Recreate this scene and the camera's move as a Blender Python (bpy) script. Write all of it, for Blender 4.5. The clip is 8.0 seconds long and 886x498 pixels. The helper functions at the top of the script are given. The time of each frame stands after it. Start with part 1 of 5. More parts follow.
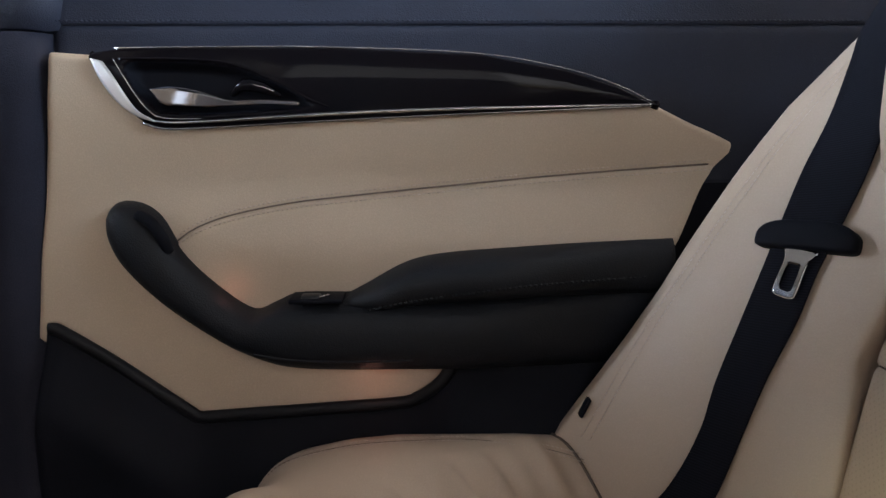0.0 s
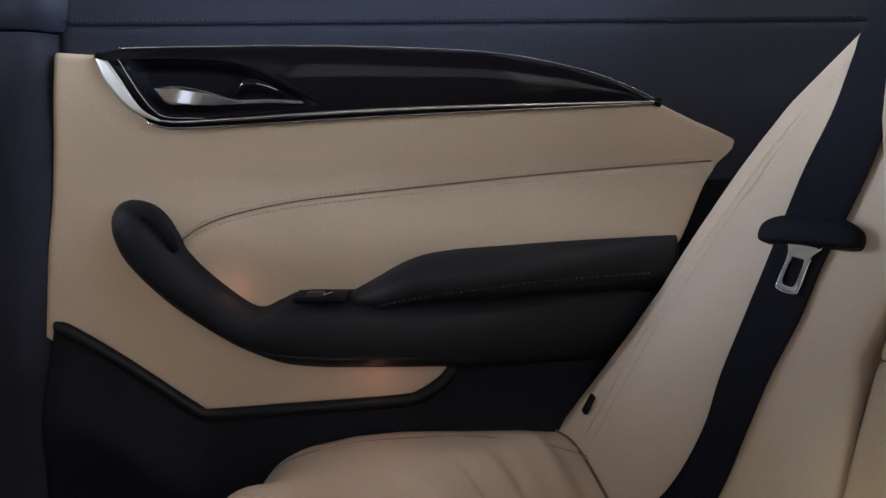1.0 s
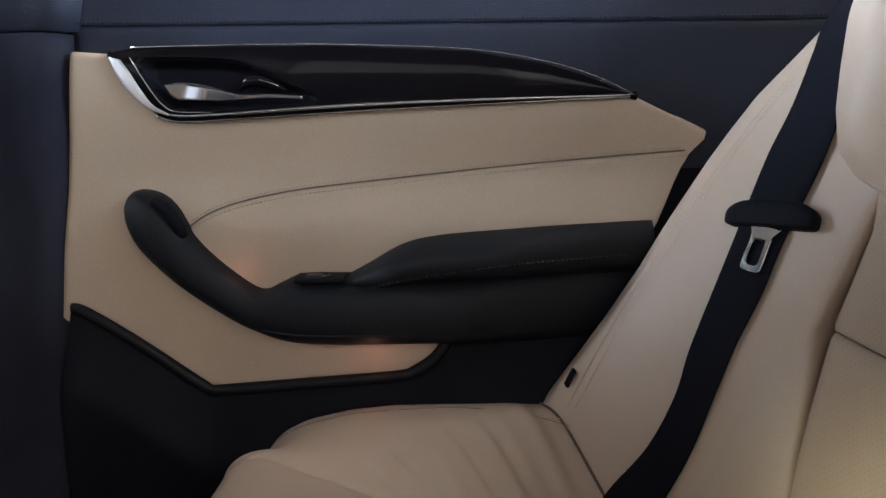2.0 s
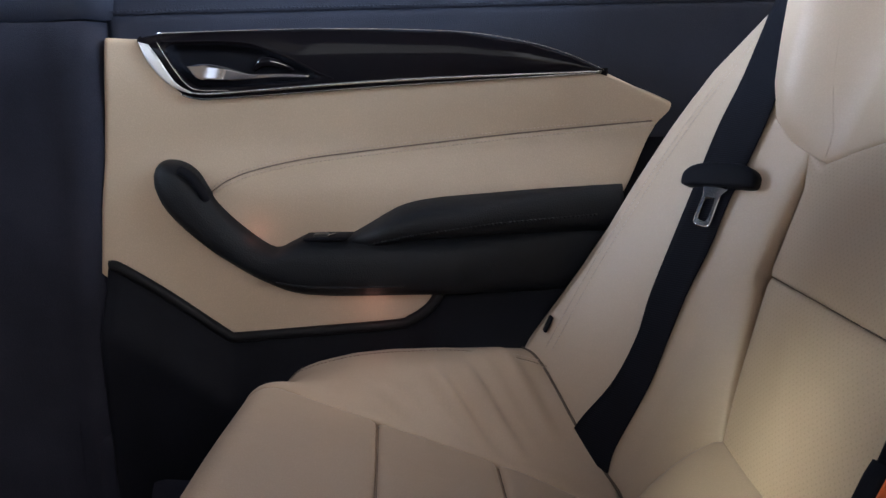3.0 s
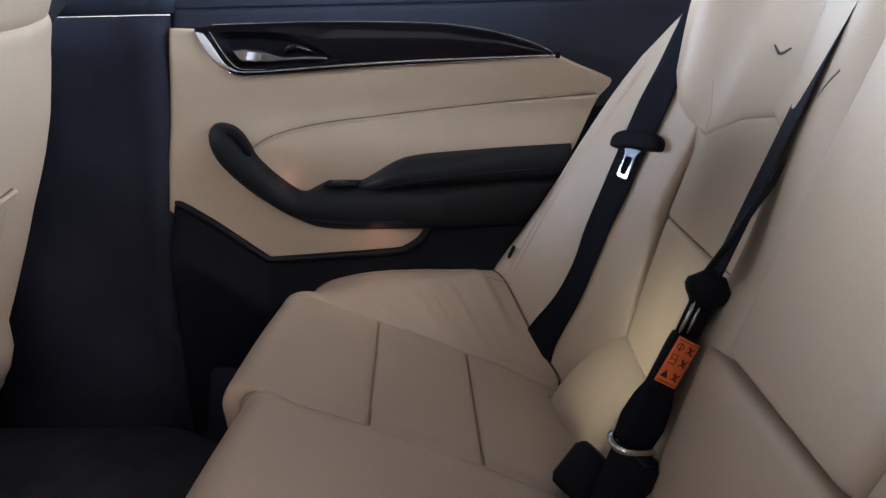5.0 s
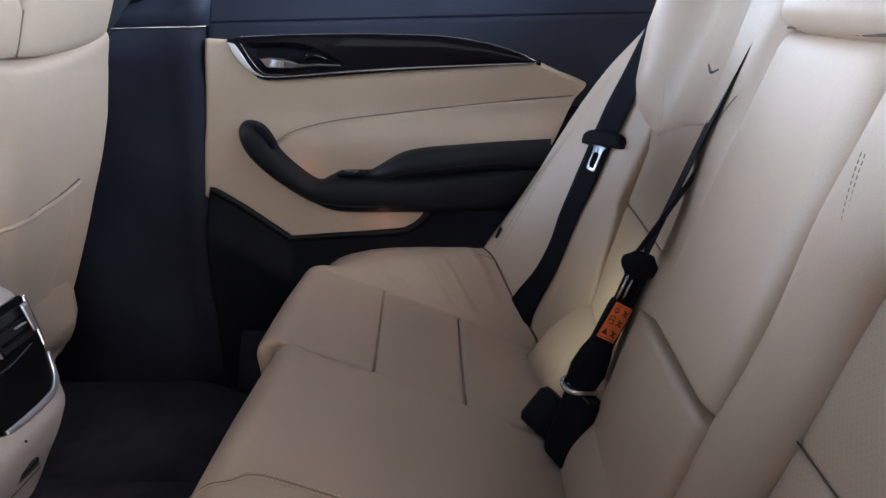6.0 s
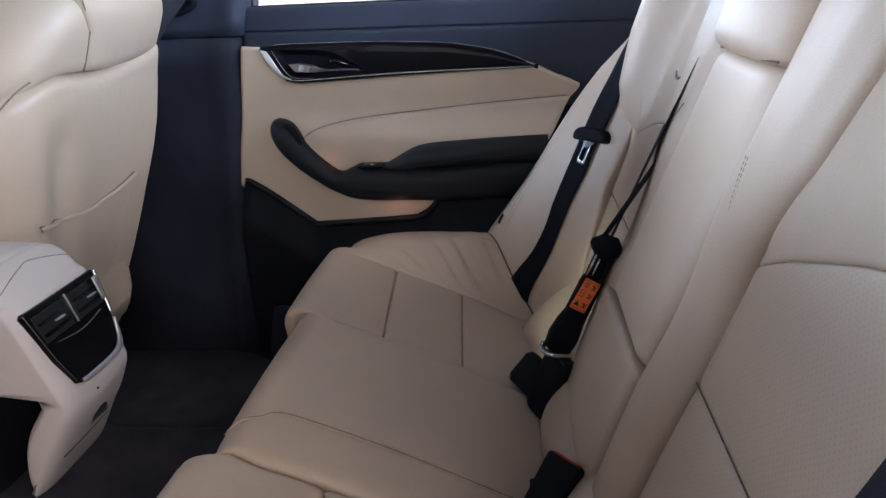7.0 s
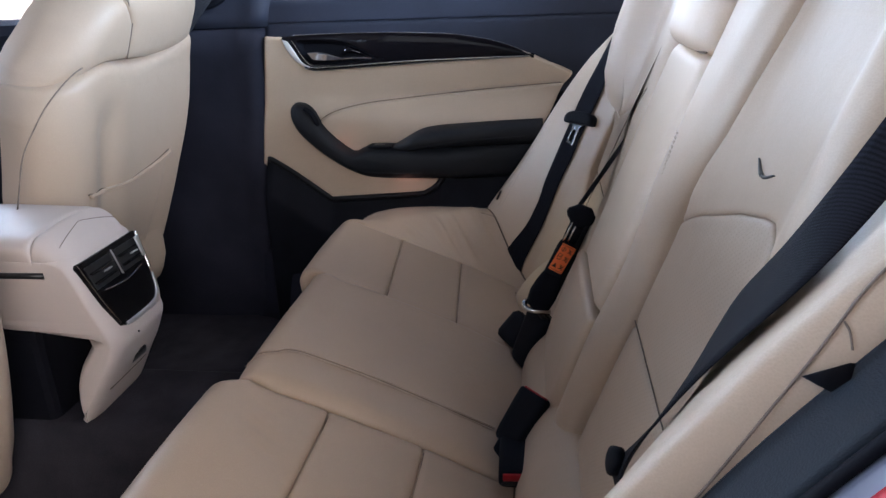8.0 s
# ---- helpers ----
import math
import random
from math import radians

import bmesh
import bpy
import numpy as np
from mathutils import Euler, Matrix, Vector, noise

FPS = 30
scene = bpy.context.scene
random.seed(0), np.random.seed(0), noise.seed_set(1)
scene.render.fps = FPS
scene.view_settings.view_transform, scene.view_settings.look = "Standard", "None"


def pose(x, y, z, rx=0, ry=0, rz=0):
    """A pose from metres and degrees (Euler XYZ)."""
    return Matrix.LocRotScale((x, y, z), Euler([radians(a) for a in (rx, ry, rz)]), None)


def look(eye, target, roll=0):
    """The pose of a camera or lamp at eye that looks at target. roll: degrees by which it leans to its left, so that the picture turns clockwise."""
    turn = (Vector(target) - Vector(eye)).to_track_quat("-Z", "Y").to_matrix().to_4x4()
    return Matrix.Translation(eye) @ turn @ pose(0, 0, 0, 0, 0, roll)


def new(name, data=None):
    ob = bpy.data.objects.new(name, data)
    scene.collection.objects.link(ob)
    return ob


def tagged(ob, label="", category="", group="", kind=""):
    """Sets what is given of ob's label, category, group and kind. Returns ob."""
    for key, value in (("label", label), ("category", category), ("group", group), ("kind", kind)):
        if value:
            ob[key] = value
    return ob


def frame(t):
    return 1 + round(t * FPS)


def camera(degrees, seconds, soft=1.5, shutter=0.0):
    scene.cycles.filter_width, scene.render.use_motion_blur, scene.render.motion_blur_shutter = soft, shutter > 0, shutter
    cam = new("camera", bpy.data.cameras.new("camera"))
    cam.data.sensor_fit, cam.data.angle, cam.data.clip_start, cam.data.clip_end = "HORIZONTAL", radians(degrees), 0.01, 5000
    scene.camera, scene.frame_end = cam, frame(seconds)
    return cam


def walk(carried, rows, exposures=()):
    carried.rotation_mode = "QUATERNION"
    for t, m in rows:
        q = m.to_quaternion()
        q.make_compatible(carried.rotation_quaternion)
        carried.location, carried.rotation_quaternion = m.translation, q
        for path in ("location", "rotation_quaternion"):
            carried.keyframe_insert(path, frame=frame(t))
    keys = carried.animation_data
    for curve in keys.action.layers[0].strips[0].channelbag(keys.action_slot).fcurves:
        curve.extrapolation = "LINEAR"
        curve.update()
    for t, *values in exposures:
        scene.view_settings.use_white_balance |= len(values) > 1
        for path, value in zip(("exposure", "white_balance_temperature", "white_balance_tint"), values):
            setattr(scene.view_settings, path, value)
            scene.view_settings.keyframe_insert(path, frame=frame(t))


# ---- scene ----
from mathutils.geometry import tessellate_polygon
cam = camera(62.4, 8.0)
PATH = [
    (0, (0.015, 0.088, 0.768), (0.057, 2.055, 0.41), -0.2),
    (0.5, (0.018, 0.087, 0.766), (0.048, 2.055, 0.412), -0.4),
    (1, (0.016, 0.085, 0.764), (0.045, 2.053, 0.412), -0.5),
    (1.5, (0.017, 0.076, 0.765), (0.055, 2.044, 0.406), -0.5),
    (2.8, (0.047, -0.054, 0.754), (0.043, 1.908, 0.367), -1.4),
    (3, (0.052, -0.068, 0.758), (0.035, 1.887, 0.34), -1.3),
    (3.5, (0.057, -0.12, 0.774), (0.031, 1.828, 0.322), -1.4),
    (4, (0.064, -0.179, 0.779), (0.025, 1.759, 0.285), -1.4),
    (4.5, (0.078, -0.23, 0.798), (0.026, 1.695, 0.257), -1.3),
    (5, (0.103, -0.319, 0.822), (0.03, 1.593, 0.24), -1.3),
    (6.5, (0.165, -0.566, 0.912), (0.017, 1.315, 0.246), -1.7),
    (7, (0.201, -0.636, 0.93), (-0.003, 1.234, 0.251), -2.2),
    (7.5, (0.224, -0.703, 0.939), (-0.008, 1.158, 0.246), -2.1),
    (8, (0.262, -0.775, 0.943), (-0.007, 1.078, 0.24), -2.2),
]
EXPOSURES = [(0.0, 1.46, 6560, 9), (1.5, 1.48, 6560, 9), (3.0, 1.75, 6320, 9), (4.0, 1.74, 6360, 9), (5.0, 1.70, 6340, 9), (6.5, 1.59, 5920, 10), (7.0, 1.62, 5940, 10), (8.0, 1.69, 5960, 10)]
walk(cam, [(t, look(eye, target, roll)) for t, eye, target, roll in PATH], EXPOSURES)

# ---- light ----
world = bpy.data.worlds.new("world")
scene.world = world
world.use_nodes = True
wn = world.node_tree
sky = wn.nodes.new("ShaderNodeTexSky")
sky.sky_type, sky.sun_disc = "NISHITA", False
sky.sun_elevation, sky.sun_rotation = radians(50), radians(140)
sky.air_density, sky.dust_density, sky.ozone_density = 0.8, 6.0, 0.5
wn.nodes["Background"].inputs["Strength"].default_value = 0.147
wn.links.new(sky.outputs["Color"], wn.nodes["Background"].inputs["Color"])
sun_data = bpy.data.lights.new("sun", "SUN")
sun_data.energy, sun_data.angle, sun_data.color = 0.5, radians(25), (1.0, 0.95, 0.88)
sun = new("sun", sun_data)
sun.matrix_world = look((3.5, 0.6, 4.2), (0, 0, 0.5))


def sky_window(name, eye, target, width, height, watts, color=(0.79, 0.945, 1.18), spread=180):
    """Added lamp for daylight at an opening; a narrow spread keeps low parts dark."""
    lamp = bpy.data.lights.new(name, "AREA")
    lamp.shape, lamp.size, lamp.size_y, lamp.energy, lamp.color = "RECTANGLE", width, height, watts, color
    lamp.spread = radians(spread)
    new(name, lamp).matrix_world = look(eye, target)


for across, watts in ((-0.22, 0.90), (0.62, 1.15)):  # two added lamps, split and narrowed so the seat's centre stays darker
    sky_window("windscreen_fill", (-1.18, across, 1.10), (0.40, across, 0.98), 0.42, 0.22, watts, spread=44)
sky_window("windscreen_fill", (-1.30, -0.24, 1.02), (0.29, 0.455, 0.46), 0.14, 0.10, 0.026, (0.97, 1.0, 0.80), spread=10)  # added narrow yellowish lamp, aimed to lay a pale patch on the far seat
sky_window("driver_window_sky", (-0.94, -0.53, 1.07), (0.10, 0.60, 0.92), 0.84, 0.30, 0.27, spread=90)
sky_window("front_side_window_sky", (-0.94, 0.875, 1.07), (0.10, -0.10, 0.92), 0.84, 0.30, 0.92, spread=56)
sky_window("side_window_sky", (0.10, 0.870, 1.06), (0.18, 0.0, 1.00), 0.78, 0.28, 0.15, spread=60)
# the near door one is a fill lamp added to brighten upper parts
sky_window("near_door_fill", (0.00, -0.56, 1.12), (0.20, 0.80, 0.96), 0.80, 0.24, 0.07, (0.95, 0.95, 0.95), spread=76)
sky_window("rear_window_sky", (1.00, 0.172, 1.19), (-0.4, 0.172, 0.80), 1.00, 0.34, 22.0, (0.74, 0.95, 1.22))
for place, watts in (((-0.042, 0.772, 0.503), 0.0028), ((-0.178, 0.785, 0.600), 0.0010)):  # glow of the door's ambient lamps
    glow = bpy.data.lights.new("ambient_lamp", "POINT")
    glow.energy, glow.color, glow.shadow_soft_size = watts, (1.0, 0.42, 0.32), 0.006
    new("ambient_lamp", glow).location = place

# ---- materials ----


def material(name, color, rough=0.5, metal=0.0, vary=0.12, scale=6.0, grain=0.0, grain_scale=900.0, tint=None, coat=0.0,
             spec=0.5, cells=False, coarse_bump=0.0, weave=0.0):
    """A surface with broad tone variation, fine grain in tone and relief, and uneven gloss."""
    m = bpy.data.materials.new(name)
    m.use_nodes = True
    t = m.node_tree
    b = t.nodes["Principled BSDF"]
    co = t.nodes.new("ShaderNodeTexCoord").outputs["Object"]
    broad = t.nodes.new("ShaderNodeTexNoise")
    broad.inputs["Scale"].default_value, broad.inputs["Detail"].default_value = scale, 5
    t.links.new(co, broad.inputs["Vector"])
    ramp = t.nodes.new("ShaderNodeValToRGB")
    ramp.color_ramp.elements[0].position, ramp.color_ramp.elements[1].position = 0.3, 0.7
    low = tint or tuple(c * (1 - vary) for c in color)
    ramp.color_ramp.elements[0].color = (*low, 1)
    ramp.color_ramp.elements[1].color = (*(min(1, c * (1 + vary * 0.6)) for c in color), 1)
    t.links.new(broad.outputs["Fac"], ramp.inputs["Fac"])
    b.inputs["Metallic"].default_value = metal
    b.inputs["Specular IOR Level"].default_value = spec
    b.inputs["Coat Weight"].default_value = coat
    b.inputs["Coat Roughness"].default_value = 0.06
    gloss = t.nodes.new("ShaderNodeMapRange")
    gloss.inputs["To Min"].default_value, gloss.inputs["To Max"].default_value = rough * 0.85, min(1, rough * 1.15)
    t.links.new(broad.outputs["Fac"], gloss.inputs["Value"])
    t.links.new(gloss.outputs["Result"], b.inputs["Roughness"])
    out = ramp.outputs["Color"]
    if grain:
        if cells:
            fine = t.nodes.new("ShaderNodeTexVoronoi")
            fine.inputs["Scale"].default_value = grain_scale
            height = fine.outputs["Distance"]
        else:
            fine = t.nodes.new("ShaderNodeTexNoise")
            fine.inputs["Scale"].default_value, fine.inputs["Detail"].default_value = grain_scale, 4
            height = fine.outputs["Fac"]
        t.links.new(co, fine.inputs["Vector"])
        tone = t.nodes.new("ShaderNodeMapRange")
        tone.inputs["To Min"].default_value, tone.inputs["To Max"].default_value = 1 - grain * 0.35, 1 + grain * 0.2
        t.links.new(height, tone.inputs["Value"])
        mix = t.nodes.new("ShaderNodeVectorMath")
        mix.operation = "MULTIPLY"
        t.links.new(out, mix.inputs[0])
        t.links.new(tone.outputs["Result"], mix.inputs[1])
        out = mix.outputs["Vector"]
        bump = t.nodes.new("ShaderNodeBump")
        bump.inputs["Strength"].default_value, bump.inputs["Distance"].default_value = min(1, grain), 0.0006
        t.links.new(height, bump.inputs["Height"])
        normal = bump.outputs["Normal"]
        if coarse_bump:
            wide = t.nodes.new("ShaderNodeTexNoise")
            wide.inputs["Scale"].default_value, wide.inputs["Detail"].default_value = 16, 3
            t.links.new(co, wide.inputs["Vector"])
            wb = t.nodes.new("ShaderNodeBump")
            wb.inputs["Strength"].default_value, wb.inputs["Distance"].default_value = coarse_bump, 0.01
            t.links.new(wide.outputs["Fac"], wb.inputs["Height"])
            t.links.new(wb.outputs["Normal"], bump.inputs["Normal"])
        t.links.new(normal, b.inputs["Normal"])
    if weave:
        rib = t.nodes.new("ShaderNodeTexWave")
        rib.wave_type, rib.bands_direction = "BANDS", "DIAGONAL"
        rib.inputs["Scale"].default_value, rib.inputs["Distortion"].default_value = weave, 1.5
        t.links.new(co, rib.inputs["Vector"])
        deep = t.nodes.new("ShaderNodeMapRange")
        deep.inputs["To Min"].default_value, deep.inputs["To Max"].default_value = 0.55, 1.6
        t.links.new(rib.outputs["Fac"], deep.inputs["Value"])
        ribbed = t.nodes.new("ShaderNodeVectorMath")
        ribbed.operation = "MULTIPLY"
        t.links.new(out, ribbed.inputs[0])
        t.links.new(deep.outputs["Result"], ribbed.inputs[1])
        out = ribbed.outputs["Vector"]
    t.links.new(out, b.inputs["Base Color"])
    return m


LEATHER = material("cream_leather", (0.515, 0.394, 0.292), 0.47, vary=0.08, tint=(0.472, 0.358, 0.258), scale=3.2, grain=0.16, grain_scale=700, cells=True, coarse_bump=0.20)


def perforated(name, base_mat, pitch=0.0046):
    """A copy of a hide with rows of fine punched holes across and up the seat."""
    m = base_mat.copy()
    m.name = name
    t = m.node_tree
    b = t.nodes["Principled BSDF"]
    under = b.inputs["Base Color"].links[0].from_socket
    co = t.nodes.new("ShaderNodeTexCoord")
    fit = t.nodes.new("ShaderNodeMapping")
    fit.inputs["Scale"].default_value = (0, 1 / pitch, 1 / pitch)
    fit.inputs["Rotation"].default_value = (math.radians(45), 0, 0)
    t.links.new(co.outputs["Object"], fit.inputs["Vector"])
    cell = t.nodes.new("ShaderNodeVectorMath")
    cell.operation = "FRACTION"
    t.links.new(fit.outputs["Vector"], cell.inputs[0])
    off = t.nodes.new("ShaderNodeVectorMath")
    off.operation = "DISTANCE"
    off.inputs[1].default_value = (0, 0.5, 0.5)
    t.links.new(cell.outputs["Vector"], off.inputs[0])
    hole = t.nodes.new("ShaderNodeMapRange")
    hole.inputs["From Min"].default_value, hole.inputs["From Max"].default_value = 0.08, 0.24
    hole.inputs["To Min"].default_value, hole.inputs["To Max"].default_value = 0.86, 1.0
    t.links.new(off.outputs["Value"], hole.inputs["Value"])
    mix = t.nodes.new("ShaderNodeVectorMath")
    mix.operation = "MULTIPLY"
    t.links.new(under, mix.inputs[0])
    t.links.new(hole.outputs["Result"], mix.inputs[1])
    t.links.new(mix.outputs["Vector"], b.inputs["Base Color"])
    return m


PUNCHED = perforated("punched_cream_leather", LEATHER)
DOOR_HIDE = material("cream_door_vinyl", (0.572, 0.448, 0.328), 0.46, vary=0.08, scale=6, grain=0.25, grain_scale=700, cells=True, coarse_bump=0.06)
PALE_PLASTIC = material("pale_console_plastic", (0.60, 0.51, 0.46), 0.5, vary=0.06, scale=8, grain=0.2, grain_scale=900)
THREAD = material("cream_thread", (0.58, 0.47, 0.37), 0.8, vary=0.2, scale=80)
# Browns standing in for shade in seams and creases; the softer also colours piping.
SEAM_SHADE = material("seam_shade_cord", (0.14, 0.105, 0.082), 0.9, vary=0.2, scale=60)
SEAM_SOFT = material("seam_fold", (0.20, 0.155, 0.125), 0.9, vary=0.2, scale=60)
NAVY = material("dark_vinyl", (0.025, 0.029, 0.047), 0.6, spec=0.28, vary=0.2, scale=9, grain=0.4, grain_scale=700, cells=True)
BLACK = material("black_plastic", (0.0092, 0.0098, 0.0140), 0.62, spec=0.08, vary=0.25, scale=14, grain=0.3, grain_scale=800)
LIP = material("satin_black_lip", (0.009, 0.009, 0.0115), 0.5, spec=0.25, vary=0.25, scale=14, grain=0.3, grain_scale=800)
PILLAR = material("pillar_vinyl", (0.0290, 0.0300, 0.0430), 0.78, vary=0.3, scale=7, grain=0.4, grain_scale=700, cells=True, spec=0.04)
ARM_HIDE = material("black_leather", (0.008, 0.0095, 0.0135), 0.56, spec=0.3, vary=0.2, scale=12, grain=0.45, grain_scale=620, cells=True)
GLOSS = material("piano_black", (0.0055, 0.0052, 0.0066), 0.07, vary=0.3, scale=10, coat=0.0, spec=0.11, tint=(0.0075, 0.0055, 0.0068))
CHROME = material("satin_chrome", (0.62, 0.60, 0.58), 0.16, metal=1.0, vary=0.05, scale=30)
# Chrome made paler and rougher so it holds a bright reflection in its colour.
PALE_CHROME = material("bright_reflection_chrome", (0.80, 0.79, 0.78), 0.42, metal=1.0, vary=0.05, scale=30)
DARK_CHROME = material("dark_chrome", (0.30, 0.28, 0.28), 0.14, metal=1.0, vary=0.05, scale=30)
STEEL = material("buckle_steel", (0.20, 0.20, 0.21), 0.10, metal=1.0, vary=0.08, scale=60)
VENT_BLACK = material("satin_black", (0.004, 0.004, 0.005), 0.22, spec=0.14, vary=0.3, scale=10)
WEB = material("black_webbing", (0.0082, 0.0085, 0.0128), 0.75, spec=0.10, vary=0.2, scale=20, grain=0.8, grain_scale=1200, weave=190.0)
GREY_WEB = material("grey_webbing", (0.030, 0.031, 0.038), 0.7, spec=0.2, vary=0.2, scale=20, grain=0.8, grain_scale=1200, weave=190.0)
CARPET = material("black_carpet", (0.040, 0.037, 0.045), 0.95, spec=0.1, vary=0.35, scale=15, grain=1.0, grain_scale=500)
LINER = material("dark_headliner", (0.07, 0.07, 0.075), 0.9, vary=0.06, scale=8, grain=0.4, grain_scale=500)
ORANGE = material("orange_label", (0.85, 0.17, 0.04), 0.55, vary=0.06, scale=40)
INK = material("label_ink", (0.03, 0.015, 0.01), 0.6, vary=0.1, scale=50)
RED = material("red_button", (0.42, 0.012, 0.02), 0.35, vary=0.1, scale=50)
PAINT = material("red_car_paint", (0.50, 0.012, 0.03), 0.25, vary=0.05, scale=5, coat=1.0)
JAMB = material("jamb_vinyl", (0.017, 0.021, 0.029), 0.65, spec=0.2, vary=0.2, scale=9, grain=0.4, grain_scale=700, cells=True)
SILL = material("grey_sill_metal", (0.22, 0.22, 0.28), 0.3, metal=0.4, vary=0.1, scale=12)
GREY_MARK = material("grey_emblem", (0.10, 0.10, 0.10), 0.4, vary=0.1, scale=90)
CONCRETE = material("concrete", (0.32, 0.31, 0.295), 0.85, vary=0.2, scale=1.2, grain=0.5, grain_scale=60)
RENDERED = material("white_rendered_wall", (0.80, 0.80, 0.80), 0.8, vary=0.06, scale=2, grain=0.4, grain_scale=90)
PLASTER = material("grey_plaster", (0.36, 0.36, 0.36), 0.9, vary=0.15, scale=1.5, grain=0.4, grain_scale=80)
SOCKET = material("socket_black", (0.01, 0.01, 0.011), 0.3, vary=0.2, scale=40)

GLASS = bpy.data.materials.new("window_glass")
GLASS.use_nodes = True
GLASS.node_tree.nodes["Principled BSDF"].inputs["Transmission Weight"].default_value = 1.0
GLASS.node_tree.nodes["Principled BSDF"].inputs["Roughness"].default_value = 0.0
GLASS.node_tree.nodes["Principled BSDF"].inputs["IOR"].default_value = 1.02
GLASS.node_tree.nodes["Principled BSDF"].inputs["Base Color"].default_value = (0.92, 0.95, 0.95, 1)

# ---- mesh helpers ----


def thing(name, at, label, category, group=""):
    ob = new(name)
    ob.empty_display_size = 0.05
    ob.location = at
    return tagged(ob, label, category, group)


def link(name, me, mat, parent=None, label="", smooth=True):
    me.materials.append(mat)
    if smooth:
        me.polygons.foreach_set("use_smooth", [True] * len(me.polygons))
    ob = new(name, me)
    if parent is not None:
        ob.parent = parent
        up, shift = parent, Vector((0, 0, 0))
        while up is not None:
            shift += up.location
            up = up.parent
        ob.location = -shift
    return tagged(ob, label)


def part(name, bm, mat, parent=None, label="", smooth=True):
    bmesh.ops.recalc_face_normals(bm, faces=bm.faces)
    me = bpy.data.meshes.new(name)
    bm.to_mesh(me)
    bm.free()
    return link(name, me, mat, parent, label, smooth)


def from_rows(name, rows, mat, parent=None, label="", close=False, caps=False, smooth=True):
    """A mesh from rows of points (an array of n x m x 3)."""
    rows = np.asarray(rows, float)
    n, m, _ = rows.shape
    faces = []
    for i in range(n - 1):
        for j in range(m if close else m - 1):
            k = (j + 1) % m
            faces.append((i * m + j, i * m + k, (i + 1) * m + k, (i + 1) * m + j))
    if caps:
        faces.append(tuple(range(m - 1, -1, -1)))
        faces.append(tuple((n - 1) * m + j for j in range(m)))
    bm = bmesh.new()
    vs = [bm.verts.new(p) for p in rows.reshape(-1, 3)]
    for f in faces:
        try:
            bm.faces.new([vs[i] for i in f])
        except ValueError:
            pass
    return part(name, bm, mat, parent, label, smooth)


def sst(a, b, x):
    k = np.clip((np.asarray(x, float) - a) / (b - a), 0, 1)
    return k * k * (3 - 2 * k)


def smooth_curve(points, n):
    """n points evenly along a Catmull-Rom curve through the points."""
    p = np.asarray(points, float)
    if len(p) > 2:
        q = np.vstack([2 * p[0] - p[1], p, 2 * p[-1] - p[-2]])
        out = []
        for i in range(1, len(q) - 2):
            for t in np.linspace(0, 1, 14, endpoint=False):
                a, b, c, d = q[i - 1], q[i], q[i + 1], q[i + 2]
                out.append(0.5 * (2 * b + (c - a) * t + (2 * a - 5 * b + 4 * c - d) * t * t + (3 * b - a - 3 * c + d) * t ** 3))
        out.append(p[-1])
        p = np.array(out)
    s = np.concatenate([[0], np.cumsum(np.linalg.norm(np.diff(p, axis=0), axis=1))])
    k = np.linspace(0, s[-1], n)
    return np.stack([np.interp(k, s, p[:, i]) for i in range(p.shape[1])], 1)


def tube(name, points, r, mat, parent=None, label="", n=40, sides=8, flat=1.0, up=(0, 1, 0)):
    """A round or flattened bar along a curve, with closed ends."""
    c = smooth_curve(points, n)
    t = np.gradient(c, axis=0)
    t /= np.linalg.norm(t, axis=1)[:, None]
    up = np.array(up, float)
    a = np.cross(t, up)
    a /= np.linalg.norm(a, axis=1)[:, None] + 1e-9
    b = np.cross(a, t)
    ang = np.linspace(0, 2 * np.pi, sides, endpoint=False)
    rr = np.full(n, r) if np.isscalar(r) else np.interp(np.linspace(0, 1, n), np.linspace(0, 1, len(r)), r)
    rows = c[:, None] + rr[:, None, None] * (np.cos(ang)[None, :, None] * a[:, None] + flat * np.sin(ang)[None, :, None] * b[:, None])
    return from_rows(name, rows, mat, parent, label, close=True, caps=True)


def edge_steps(n):
    k = np.linspace(0, 1, n)
    return 0.55 * (0.5 - 0.5 * np.cos(np.pi * k)) + 0.45 * k


